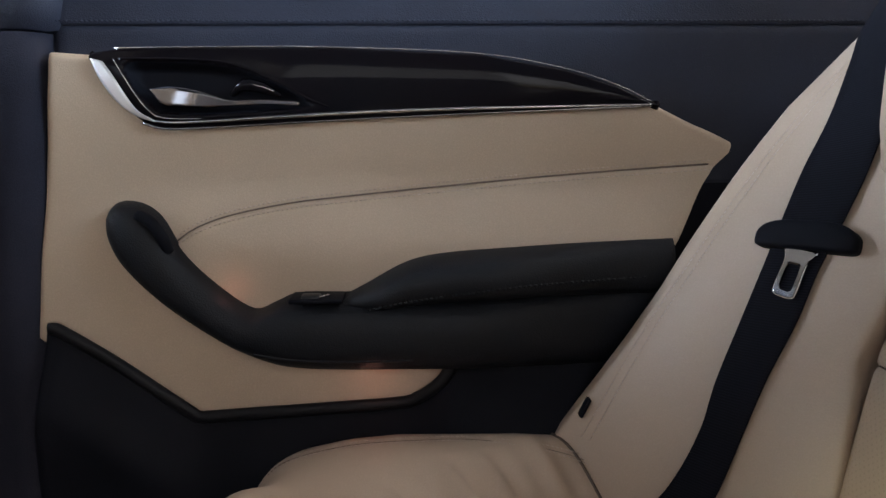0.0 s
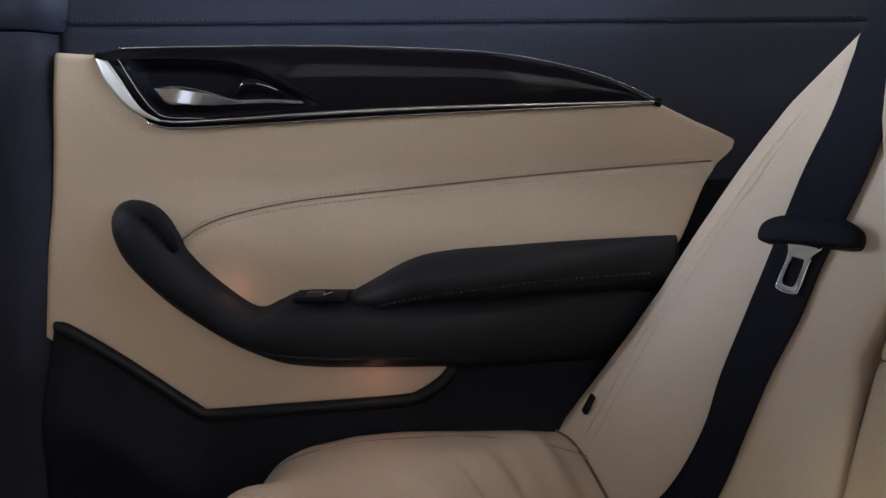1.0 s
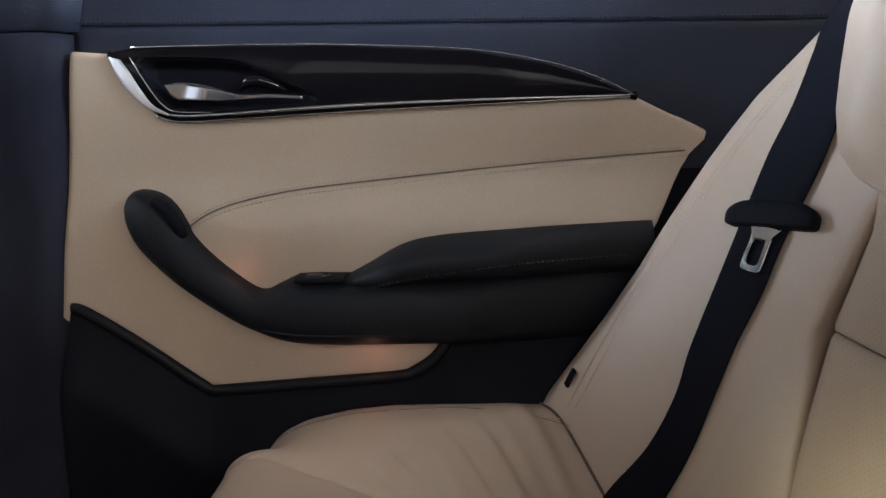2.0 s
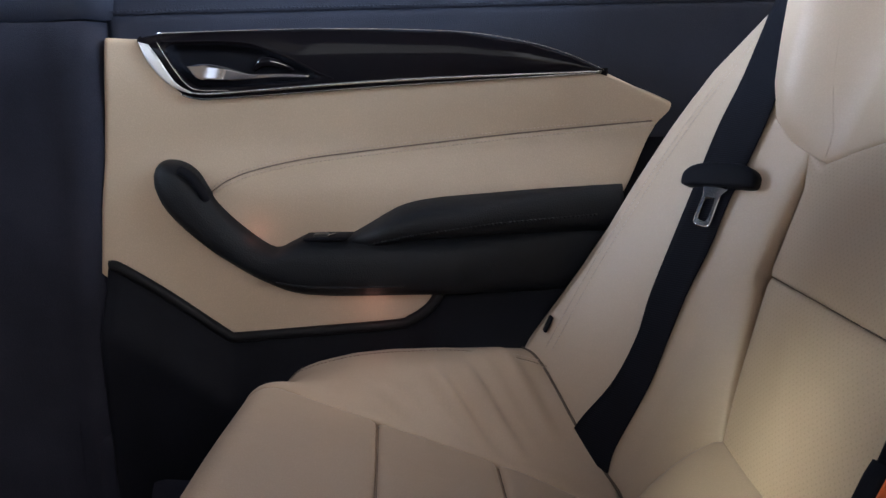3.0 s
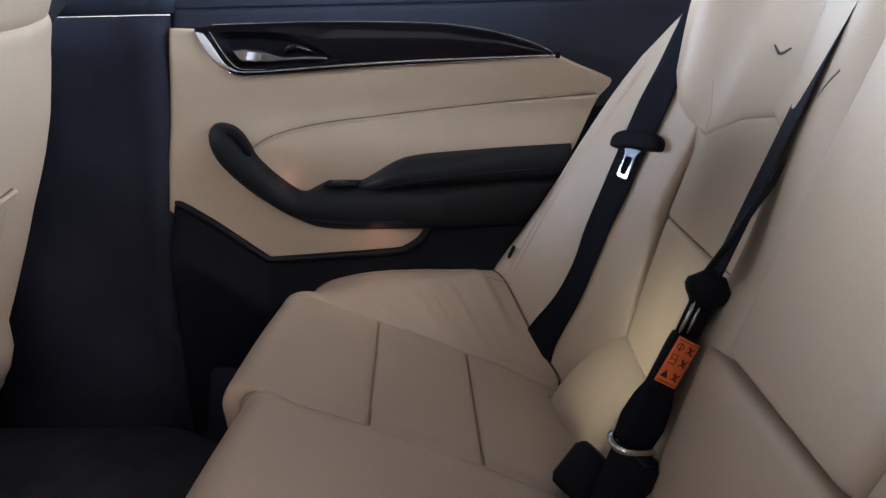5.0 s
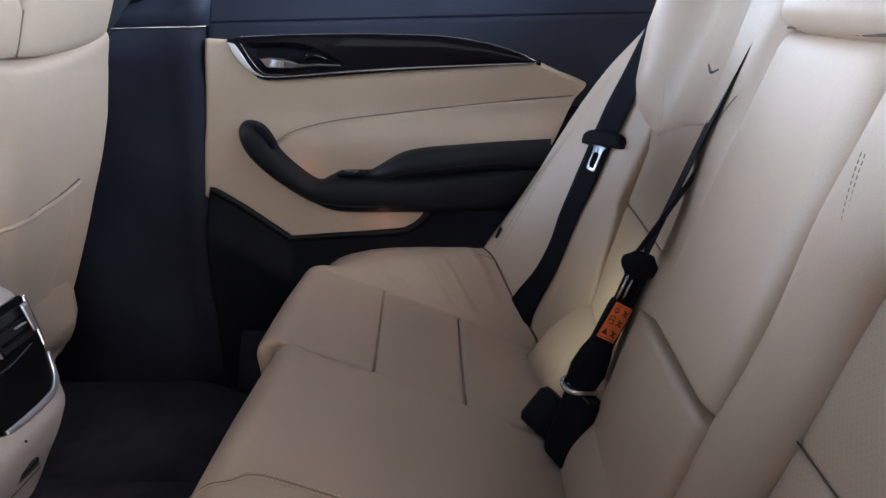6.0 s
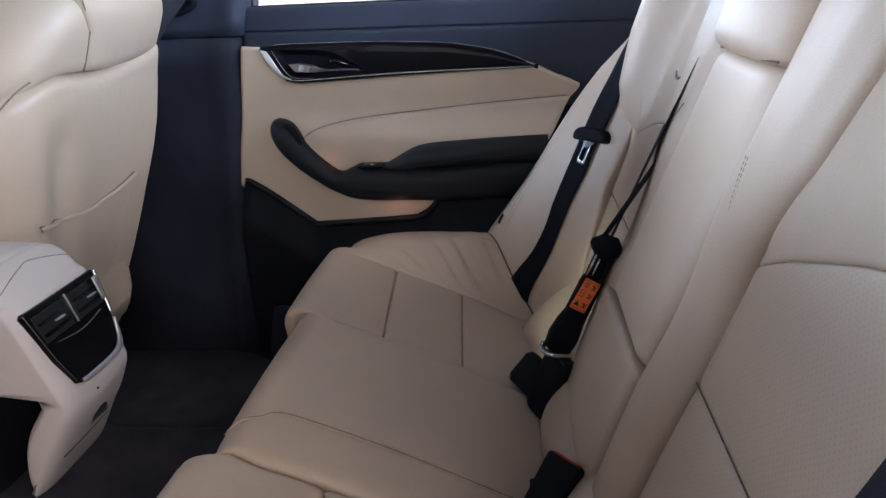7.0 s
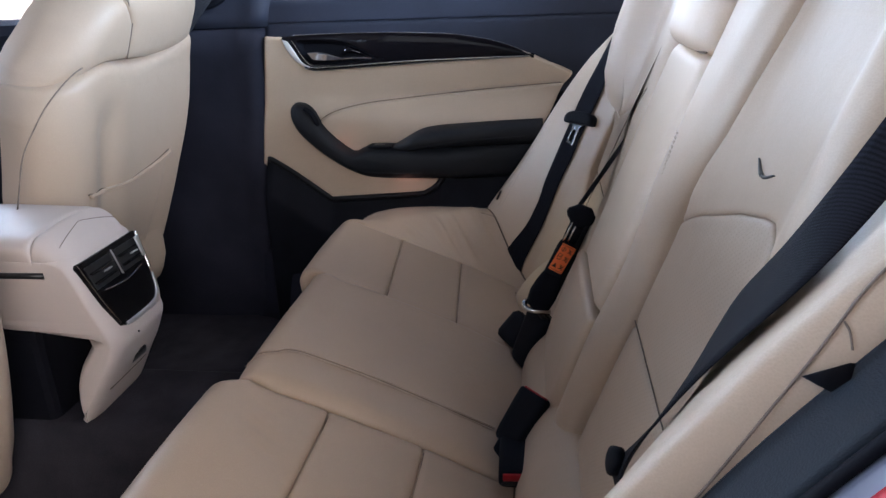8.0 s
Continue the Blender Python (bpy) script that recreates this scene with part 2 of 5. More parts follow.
def panel(name, surface, region, outward, mat, parent, ns=40, nt=40, tuck=0.006, r=0.016, crown=0.003, skirt=0.02, label=""):
    """A padded piece of trim on a surface: its edges roll in by tuck (one number, or four for s=0, s=1, t=0, t=1)."""
    s, t = np.meshgrid(edge_steps(ns), edge_steps(nt), indexing="ij")
    a, b = region(s, t)
    e = 1e-4
    p = surface(a, b)
    n = np.cross(surface(a + e, b) - surface(a - e, b), surface(a, b + e) - surface(a, b - e))
    n /= np.linalg.norm(n, axis=2)[..., None] + 1e-12
    n *= np.sign((n * np.array(outward)).sum(2).mean())
    wide = np.linalg.norm(np.diff(p, axis=0), axis=2).sum(0)[None, :]
    tall = np.linalg.norm(np.diff(p, axis=1), axis=2).sum(1)[:, None]
    tucks = (tuck,) * 4 if np.isscalar(tuck) else tuck
    rs = (r,) * 4 if np.isscalar(r) else r
    off = crown * 16 * s * (1 - s) * t * (1 - t)
    for d, k, q in zip((s * wide, (1 - s) * wide, t * tall, (1 - t) * tall), tucks, rs):
        off = off - k * (1 - np.sqrt(1 - (1 - np.clip(d / q, 0, 1)) ** 2.2))
    p = p + n * off[..., None]
    low = lambda edge, nn: edge - nn * skirt
    full = np.zeros((ns + 2, nt + 2, 3))
    full[1:-1, 1:-1] = p
    full[0, 1:-1], full[-1, 1:-1] = low(p[0], n[0]), low(p[-1], n[-1])
    full[1:-1, 0], full[1:-1, -1] = low(p[:, 0], n[:, 0]), low(p[:, -1], n[:, -1])
    for i, k in ((0, 0), (0, -1), (-1, 0), (-1, -1)):
        full[i, k] = low(p[i, k], n[i, k])
    return from_rows(name, full, mat, parent, label)


def quad(a0, a1, b0, b1):
    """A region of a surface: each bound is a number or a function of the other way's 0 to 1."""
    f = lambda v: v if callable(v) else (lambda k: v + 0 * k)
    a0, a1, b0, b1 = f(a0), f(a1), f(b0), f(b1)
    return lambda s, t: (a0(t) + (a1(t) - a0(t)) * s, b0(s) + (b1(s) - b0(s)) * t)


def along(*pts):
    """A bound that runs through values at even or given steps: (k, value) pairs."""
    ks, vs = [p[0] for p in pts], [p[1] for p in pts]
    return lambda k: np.interp(k, ks, vs)


def box_mesh(size, bevel=0.0, segs=2):
    bm = bmesh.new()
    bmesh.ops.create_cube(bm, size=1)
    bmesh.ops.scale(bm, vec=size, verts=bm.verts)
    if bevel:
        bmesh.ops.bevel(bm, geom=bm.edges[:], offset=bevel, segments=segs, affect="EDGES", profile=0.5)
    return bm


def block(name, lo, hi, mat, parent=None, label="", bevel=0.003, turn=None, smooth=False):
    lo, hi = Vector(lo), Vector(hi)
    bm = box_mesh(hi - lo, bevel)
    mid = (lo + hi) / 2
    bmesh.ops.transform(bm, matrix=Matrix.Translation(mid) @ (turn or Matrix()), verts=bm.verts)
    return part(name, bm, mat, parent, label, smooth)


def strip(name, left, right, thick, out, mat, parent=None, label="", n=60, across=4):
    """A flat band between two edge curves, with thickness."""
    a, b = smooth_curve(left, n), smooth_curve(right, n)
    k = np.linspace(0, 1, across + 1)[None, :, None]
    top = a[:, None] * (1 - k) + b[:, None] * k
    o = np.array(out, float) * thick
    rows = np.concatenate([top + o, top[:, ::-1]], axis=1)
    return from_rows(name, rows, mat, parent, label, close=True, caps=True)


def stitches(name, points, out, parent, gap=0.0048, size=0.0032, r=0.0007, mat=THREAD, label=""):
    """A row of single thread stitches along a curve."""
    c = smooth_curve(points, 4)
    length = np.linalg.norm(np.diff(smooth_curve(points, 60), axis=0), axis=1).sum()
    n = max(3, int(length / gap))
    c = smooth_curve(points, n)
    t = np.gradient(c, axis=0)
    t /= np.linalg.norm(t, axis=1)[:, None] + 1e-9
    o = np.array(out, float)
    o /= np.linalg.norm(o)
    verts, faces = [], []
    for p, d in zip(c, t):
        w = np.cross(d, o)
        w /= np.linalg.norm(w) + 1e-9
        k = len(verts)
        for u in (-0.5, 0.5):
            verts += [p + d * u * size - w * r, p + d * u * size + o * r * 1.1, p + d * u * size + w * r]
        faces += [(k, k + 1, k + 4, k + 3), (k + 1, k + 2, k + 5, k + 4), (k, k + 2, k + 1), (k + 3, k + 4, k + 5)]
    me = bpy.data.meshes.new(name)
    me.from_pydata([tuple(v) for v in verts], [], faces)
    return tagged(link(name, me, mat, parent, label), kind="stuff")


# ---- seat surfaces ----
YC = 0.172  # middle of the car


def base(z):
    return 0.30 + (z - 0.40) * 0.36


def bolster_rise(z):
    return np.interp(z, [0.30, 0.465, 0.55, 0.602, 0.709, 0.775, 0.859, 1.0], [0.222, 0.182, 0.157, 0.140, 0.104, 0.078, 0.031, -0.03])


def bolster_x(y, z):
    q = np.abs(y - YC)
    fullness = np.where(np.asarray(y) < YC, np.interp(z, [0.65, 0.75, 0.80, 0.86], [0.80, 0.70, 0.55, 0.20]), 1.0)
    most = np.where(np.asarray(y) < YC, 1.0, np.interp(z, [0.46, 0.55, 0.60, 0.65, 0.70, 0.75, 0.80], [0.97, 0.935, 0.94, 0.98, 1.01, 1.045, 1.08]))
    start = np.interp(z, [0.36, 0.44, 0.50, 0.576], [0.388, 0.400, 0.420, 0.445])
    return base(z) - fullness * bolster_rise(z) * np.clip(np.maximum(0.5 * ((q - 0.445) / 0.155 + np.sqrt(((q - 0.445) / 0.155) ** 2 + 0.006)), 0.226 * np.clip((q - start) / (0.480 - start), -0.1, 1)), -0.02, most)


def bolster_surface(y, z):
    q = np.abs(y - YC)
    over = np.clip(q - 0.606, 0, 1)
    return np.stack([bolster_x(y, z) + 14.0 * over ** 1.5, y, z], -1)


def wing(z):
    return np.interp(z, [0.60, 0.66, 0.70, 0.725, 0.76, 0.84, 1.05], [0.0, 0.004, 0.022, 0.040, 0.055, 0.066, 0.07])


def back_surface(y, z):
    q = np.abs(y - YC)
    x = base(z) - np.where(np.asarray(y) < YC, 0.35, 1.0) * wing(z) * sst(0.415, 0.485, q) - 0.25 * wing(z) * sst(0.29, 0.21, q) * sst(0.66, 0.74, z)
    return np.stack([x, y, z], -1)


def centre_surface(proud):
    return lambda y, z: np.stack([base(z) - proud, y, z], -1)


def cushion_top(x, y):
    q = np.abs(y - YC)
    inner = 0.425 - 0.40 * x - 0.010 * sst(0.10, 0.24, x)
    outer = np.interp(x, [-0.30, -0.18, -0.142, -0.108, -0.063, -0.018, 0.10, 0.30], [0.30, 0.402, 0.432, 0.447, 0.457, 0.461, 0.461, 0.452])
    z = inner + (outer - inner) * sst(0, 1, (q - 0.445) / (0.100 + 0.085 * sst(0.03, 0.20, x)))
    z = z + 0.014 * sst(0.200, 0.150, q) * sst(-0.15, -0.02, x)
    z = z - 0.010 * sst(0.575, 0.62, q)
    # creases in the outer leather
    near = np.where(np.asarray(y) < YC, 1.0, 0.0)
    for x0, y0, x1, y1, w, d in ((-0.10, 0.235, -0.03, 0.27, 0.007, 0.0030), (-0.085, 0.27, -0.02, 0.30, 0.007, 0.0028), (-0.10, 0.20, -0.04, 0.225, 0.006, 0.0022)):
        dx, dy = x1 - x0, y1 - y0
        k = np.clip(((x - x0) * dx + (q - y0) * dy) / (dx * dx + dy * dy), 0, 1)
        d2 = (x - x0 - k * dx) ** 2 + (q - y0 - k * dy) ** 2
        z = z - near * d * np.exp(-d2 / (w * w)) * np.sin(np.pi * np.clip(k, 0.02, 0.98))
    for x0, y0, x1, y1, w, d in ((0.055, 0.545, 0.128, 0.462, 0.009, 0.0095), (0.020, 0.532, 0.085, 0.465, 0.008, 0.0080), (0.100, 0.590, 0.165, 0.500, 0.010, 0.0060), (-0.03, 0.50, 0.02, 0.462, 0.008, 0.0050)):
        dx, dy = x1 - x0, y1 - y0
        k = np.clip(((x - x0) * dx + (q - y0) * dy) / (dx * dx + dy * dy), 0, 1)
        d2 = (x - x0 - k * dx) ** 2 + (q - y0 - k * dy) ** 2
        z = z + d * np.exp(-d2 / (w * w)) * np.sin(np.pi * np.clip(k, 0.02, 0.98)) - 0.6 * d * np.exp(-((np.sqrt(d2) - 1.6 * w) / w) ** 2) * np.sin(np.pi * k)
    return z


A0 = -0.118


def cushion_surface(a, y):
    """a runs rearwards; ahead of A0 it follows the rounded front edge down."""
    a, y = np.asarray(a, float), np.asarray(y, float)
    q = np.abs(y - YC)
    R = 0.030 + 0.040 * sst(0.44, 0.54, q)
    h = 0.004
    z0 = cushion_top(A0 + 0 * y, y)
    phi = np.arctan((z0 - cushion_top(A0 + h + 0 * y, y)) / h)
    phi = np.clip(phi, -0.5, 0.5)
    d = np.clip(A0 - a, 0, 1)
    turn = np.minimum(d / R, phi + 1.62)
    x = A0 - R * (np.sin(phi) + np.sin(turn - phi))
    z = z0 + R * (np.cos(turn - phi) - np.cos(phi))
    rest = np.clip(d - R * (phi + 1.62), 0, 1)
    z = z - rest
    x = x + 0.12 * rest
    top = a >= A0
    x = np.where(top, a, x)
    x = x + 0.026 * sst(0.190, 0.165, q) * sst(-0.06, -0.13, x)
    return np.stack([x, y, np.where(top, cushion_top(np.maximum(a, A0), y), z)], -1)


def roll_surface(y, w):
    ang = np.clip(w, -0.2, 1.2) * np.pi / 2
    q = np.abs(y - YC)
    deep = 0.104 - 0.024 * sst(0.40, 0.28, q)
    rise = 0.106 - 0.012 * sst(0.30, 0.14, q)
    ease = 1.0 + 0.40 * sst(0.24, 0.36, q)
    return np.stack([0.312 - deep * np.sign(np.cos(ang)) * np.abs(np.cos(ang)) ** ease, y, 0.322 + rise * np.sign(np.sin(ang)) * np.abs(np.sin(ang)) ** ease], -1)


# ---- setting ----
def setting():
    bm = bmesh.new()
    bmesh.ops.create_grid(bm, x_segments=8, y_segments=8, size=60)
    bmesh.ops.translate(bm, vec=(0, 0, -0.25), verts=bm.verts)
    tagged(part("ground", bm, CONCRETE), "pale concrete ground around the parked car", "ground", kind="structure")

    def floor_height(x, y):
        return 0.16 + 0.165 * sst(0.16, 0.09, np.abs(y - YC))
    xs, ys = np.linspace(-1.9, 0.5, 50), np.linspace(-0.47, 0.82, 60)
    X, Y = np.meshgrid(xs, ys, indexing="ij")
    top = np.stack([X, Y, floor_height(X, Y)], -1)
    rows = np.concatenate([top, np.stack([X, Y, 0 * X + 0.10], -1)[:, ::-1]], axis=1)
    tagged(from_rows("floor", rows, CARPET, close=True, caps=True), "black carpeted car floor with a raised centre tunnel", "floor", kind="structure")
    # roof lining, arched
    xs, ys = np.linspace(-1.0, 0.85, 20), np.linspace(-0.36, 0.70, 20)
    X, Y = np.meshgrid(xs, ys, indexing="ij")
    Z = 1.34 - 0.10 * ((X + 0.2) / 0.9) ** 2 - 0.09 * ((Y - YC) / 0.53) ** 2
    low, high = np.stack([X, Y, Z], -1), np.stack([X, Y, Z + 0.05], -1)
    rows = np.concatenate([low, high[:, ::-1]], axis=1)
    tagged(from_rows("ceiling", rows, LINER, close=True, caps=True), "dark grey fabric headliner", "ceiling", kind="structure")


setting()


def pillars():
    # far lower pillar trim with a rounded rear edge
    p = thing("b_pillar_trim", (-0.45, 0.86, 0.16), "dark vinyl pillar trim beside the rear door", "pillar trim")
    prof = [(-0.75, 0.80), (-0.47, 0.800), (-0.43, 0.806), (-0.405, 0.806), (-0.392, 0.800), (-0.372, 0.802), (-0.360, 0.815), (-0.354, 0.84), (-0.354, 0.90), (-0.75, 0.90)]

    def rows(z0, z1, grow=0.0, lean=0.065):
        out = []
        for z in np.linspace(z0, z1, 14):
            out.append([(x + lean * (z - 0.70) * (1 if x > -0.6 else 0), y - (grow if y < 0.83 else 0) + 0.22 * max(0, z - 0.86), z) for x, y in prof])
        return out
    from_rows("lower_cover", rows(0.10, 0.847), PILLAR, p, close=True, caps=True)
    from_rows("upper_cover", rows(0.850, 1.30, -0.003, 0.12), NAVY, p, close=True, caps=True)
    g = thing("belt_guide", (-0.46, 0.80, 0.93), "dark belt guide loop on the pillar trim", "belt guide")
    tube("loop", [(-0.50, 0.803, 0.905), (-0.47, 0.800, 0.925), (-0.44, 0.803, 0.93), (-0.425, 0.81, 0.915), (-0.45, 0.806, 0.90), (-0.49, 0.806, 0.893)], 0.008, BLACK, g, n=30)


    sill = thing("sill_cover", (-0.1, 0.79, 0.16), "black plastic sill cover curving up into the pillar", "sill trim")
    edge = smooth_curve([(-0.430, 0.372), (-0.410, 0.350), (-0.385, 0.332), (-0.350, 0.316), (-0.300, 0.304), (-0.20, 0.300), (0.15, 0.300)], 60)
    rows = []
    for x, z in edge:
        out = 0.040 * float(sst(-0.430, -0.30, x))
        rows.append([(x, 0.845, z + 0.004), (x, 0.816 - out * 0.6, z + 0.003), (x, 0.812 - out * 0.85, z), (x, 0.808 - out, z - 0.008), (x, 0.806 - out * 1.1, z - 0.020), (x, 0.803 - out * 1.25, min(0.18, z - 0.05)), (x, 0.80 - out * 1.35, 0.150), (x, 0.845, 0.150)])
    from_rows("cover", rows, PILLAR, sill, close=True, caps=True)
    f = thing("seat_belt", (-0.47, 0.78, 0.88), "dark grey front belt webbing running down beside the seat", "seat belt")
    strip("webbing", [(-0.395, 0.797, 0.962), (-0.431, 0.790, 0.921), (-0.498, 0.780, 0.842), (-0.600, 0.765, 0.72)], [(-0.445, 0.797, 0.985), (-0.482, 0.790, 0.945), (-0.549, 0.780, 0.866), (-0.645, 0.765, 0.75)], 0.0016, (0, -1, 0), GREY_WEB, f, n=40)


pillars()


# ---- far rear door ----
def door_face(x, z):
    """y of the padded door skin."""
    y = 0.812 + 0.010 * sst(0.76, 0.70, z) * sst(0.64, 0.70, z) * sst(-0.36, -0.22, x) - 0.006 * sst(0.70, 0.62, z)
    y = y - 0.004 * sst(0.73, 0.80, z)
    # hollow behind the gloss trim
    low = np.interp(x, [-0.302, -0.291, -0.273, -0.256, -0.239, -0.20, -0.015], [0.826, 0.800, 0.776, 0.762, 0.757, 0.757, 0.7665])
    return y + 0.032 * sst(0.009, 0.018, z - low) * sst(-0.290, -0.272, x) * sst(0.02, -0.05, x)


def door_surface(extra=0.0):
    return lambda x, z: np.stack([x, door_face(x, z) - extra, z], -1)


def rear_door():
    d = thing("rear_door", (0, 0.86, 0.16), "closed car rear door with cream panel and black trim", "car door")
    block("door_shell", (-0.352, 0.845, 0.16), (0.62, 0.93, 0.88), BLACK, d, bevel=0.01)
    # dark upper cover, in two pieces with a seam between
    slope = lambda x, z: np.stack([x, 0.828 + 0.42 * np.clip(z - 0.845, 0, 1) ** 1.25 + 0 * x, z], -1)
    panel("upper_cover", slope, quad(-0.347, 0.60, 0.70, 0.8555), (0, -1, 0), NAVY, d, 60, 20, tuck=(0.004, 0.004, 0, 0.002), r=0.006, crown=0, skirt=0.015)
    panel("sill_cover", slope, quad(-0.347, 0.60, 0.8558, 0.905), (0, -1, 0), NAVY, d, 60, 20, tuck=(0.004, 0.004, 0.002, 0.010), r=(0.006, 0.006, 0.006, 0.016), crown=0, skirt=0.03)
    stitches("stitching", [(x, 0.8245, 0.8590) for x in np.linspace(-0.34, 0.5, 6)], (0, -1, 0), d, mat=NAVY)
    # cream skin, its outline set by the trim above and the ledge below
    top = lambda k: np.interp(-0.345 + 0.665 * k, [-0.345, 0.20, 0.238, 0.320], [0.829, 0.79, 0.777, 0.738])
    bot = lambda k: np.interp(-0.345 + 0.665 * k, [-0.345, -0.224, -0.02, 0.05, 0.235, 0.265, 0.283, 0.302, 0.320], [0.552, 0.452, 0.466, 0.49, 0.60, 0.635, 0.673, 0.715, 0.735])
    left = lambda k: -0.380 + 0.036 * k
    panel("upper_panel", door_surface(), quad(left, 0.320, bot, top), (0, -1, 0), DOOR_HIDE, d, 90, 60, tuck=(0.006, 0.006, 0.0, 0.004), r=(0.008, 0.008, 0.01, 0.008), crown=0.0, skirt=0.02, label="cream vinyl door panel")
    seam = [(-0.250, 0.615), (-0.236, 0.644), (-0.216, 0.658), (-0.184, 0.670), (-0.130, 0.681), (-0.072, 0.688), (0.095, 0.704), (0.20, 0.7125), (0.297, 0.7190)]
    sx, sz = [p[0] for p in seam], [p[1] for p in seam]
    i_top = lambda k: np.interp(-0.250 + 0.552 * k, sx, sz)
    i_bot = lambda k: np.interp(-0.250 + 0.552 * k, [-0.25, -0.16, 0.22, 0.26, 0.278, 0.302], [0.60, 0.575, 0.60, 0.640, 0.675, 0.7165])
    panel("insert_panel", door_surface(0.0035), quad(-0.250, 0.302, i_bot, i_top), (0, -1, 0), DOOR_HIDE, d, 80, 30, tuck=(0.003, 0.002, 0.0, 0.0055), r=(0.006, 0.006, 0.01, 0.010), crown=0.004, skirt=0.01, label="cream padded insert")
    line = lambda dz, lift: [(x, float(door_face(x, z)) - lift, z + dz) for x, z in seam[1:]]
    stitches("stitching", line(-0.0045, 0.0062), (0, -1, 0), d)
    stitches("stitching", line(0.0045, 0.0012), (0, -1, 0), d)
    tube("seam_cord", line(0.0006, 0.0005), 0.0009, SEAM_SOFT, d, n=60, sides=6)
    # gloss trim with the recess for the handle
    xs = np.array([-0.302, -0.296, -0.277, -0.20, -0.068, 0.067, 0.149, 0.200, 0.240])
    zt = np.array([0.8265, 0.829, 0.8315, 0.8325, 0.832, 0.826, 0.812, 0.796, 0.7775])
    xb = np.array([-0.302, -0.291, -0.273, -0.256, -0.239, -0.20, -0.015, 0.240])
    zb = np.array([0.826, 0.800, 0.776, 0.762, 0.757, 0.757, 0.7665, 0.7765])

    def bowl(x, z):
        u = np.interp(x, [-0.275, -0.262, -0.20, -0.16, -0.123, -0.080], [0.820, 0.8215, 0.8205, 0.815, 0.799, 0.7765])
        lo = np.interp(x, [-0.275, -0.262, -0.24, -0.20, -0.080], [0.815, 0.790, 0.770, 0.768, 0.7755])
        k = np.clip(np.minimum(u - z, z - lo) / 0.011, 0, 1) * sst(-0.278, -0.255, x) * sst(-0.076, -0.12, x)
        return 0.017 * k * k * (3 - 2 * k)

    def trim_face(x, z):
        mid = (np.interp(x, xs, zt) + np.interp(x, xb, zb)) / 2
        half = np.maximum((np.interp(x, xs, zt) - np.interp(x, xb, zb)) / 2, 0.002)
        k = np.clip((z - mid) / half, -1, 1)
        return np.stack([x, 0.8015 + 0.004 * k * k + bowl(x, z), z], -1)
    span = lambda k: -0.302 + 0.542 * k
    trim = panel("trim_strip", trim_face, quad(-0.302, 0.240, lambda k: np.interp(span(k), xb, zb), lambda k: np.interp(span(k), xs, zt)), (0, -1, 0), GLOSS, d, 200, 44, tuck=(0.002, 0.0, 0.002, 0.002), r=0.004, crown=0, skirt=0.004, label="gloss black trim strip")
    trim.data.materials.append(BLACK)
    for poly in trim.data.polygons:
        if bowl(np.array(poly.center.x), np.array(poly.center.z)) > 0.0015:
            poly.material_index = 1
    tube("chrome_edge", [(x, 0.8035, z + 0.0002) for x, z in list(zip(xs[2:-1], zt[2:-1])) + [(0.236, 0.7790)]], [0.0009, 0.0010, 0.0005, 0.0003], CHROME, trim, n=70, sides=6)
    low_edge = [(x, 0.802, z) for x, z in zip(xb[3:-1], zb[3:-1])] + [(0.232, 0.802, 0.7762)]
    tube("chrome_edge", [(x, 0.8005, z + (0.0065 if x < 0.1 else 0.0022)) for x, _, z in low_edge], [0.0014, 0.0020, 0.0018, 0.0006], CHROME, trim, n=80, sides=8)
    tube("chrome_edge", [(x, 0.8030, z + 0.0005) for x, _, z in low_edge], 0.0013, DARK_CHROME, trim, n=80, sides=8)
    blade_l = [(-0.300, 0.8025, 0.8225), (-0.292, 0.8015, 0.803), (-0.277, 0.8005, 0.782), (-0.260, 0.8, 0.769), (-0.244, 0.8, 0.7635)]
    blade_r = [(-0.2885, 0.801, 0.8195), (-0.278, 0.7985, 0.805), (-0.267, 0.7985, 0.786), (-0.2575, 0.7985, 0.7735), (-0.243, 0.8, 0.7645)]
    # the paler chrome gives the blade its bright reflection
    strip("chrome_blade", blade_l, blade_r, 0.0022, (0, -1, 0), PALE_CHROME, trim, n=40)
    rim = [(-0.274, 0.8215), (-0.255, 0.8222), (-0.20, 0.821), (-0.165, 0.8160), (-0.123, 0.799), (-0.098, 0.785), (-0.078, 0.7765)]
    tube("recess_rim", [(x, 0.8025, z) for x, z in rim], 0.0012, GLOSS, trim, n=50, sides=8)
    inner_line = [(-0.2785, 0.8215), (-0.270, 0.806), (-0.260, 0.789), (-0.2495, 0.775), (-0.236, 0.7672), (-0.20, 0.7660)]
    tube("chrome_line", [(x, 0.8005, z) for x, z in inner_line], [0.0005, 0.0008, 0.0008, 0.0005], CHROME, trim, n=50, sides=6)
    # pull handle: a leaf-shaped paddle on a slim stem
    strip("door_handle", [(-0.248, 0.806, 0.794), (-0.225, 0.801, 0.796), (-0.20, 0.800, 0.792), (-0.172, 0.803, 0.7835), (-0.14, 0.804, 0.7835), (-0.106, 0.807, 0.7815)],
                   [(-0.246, 0.806, 0.7925), (-0.232, 0.800, 0.779), (-0.205, 0.799, 0.776), (-0.178, 0.803, 0.7775), (-0.14, 0.804, 0.7795), (-0.106, 0.807, 0.7785)], 0.005, (0, -1, 0), DARK_CHROME, d, "chrome pull handle", n=50, across=5)
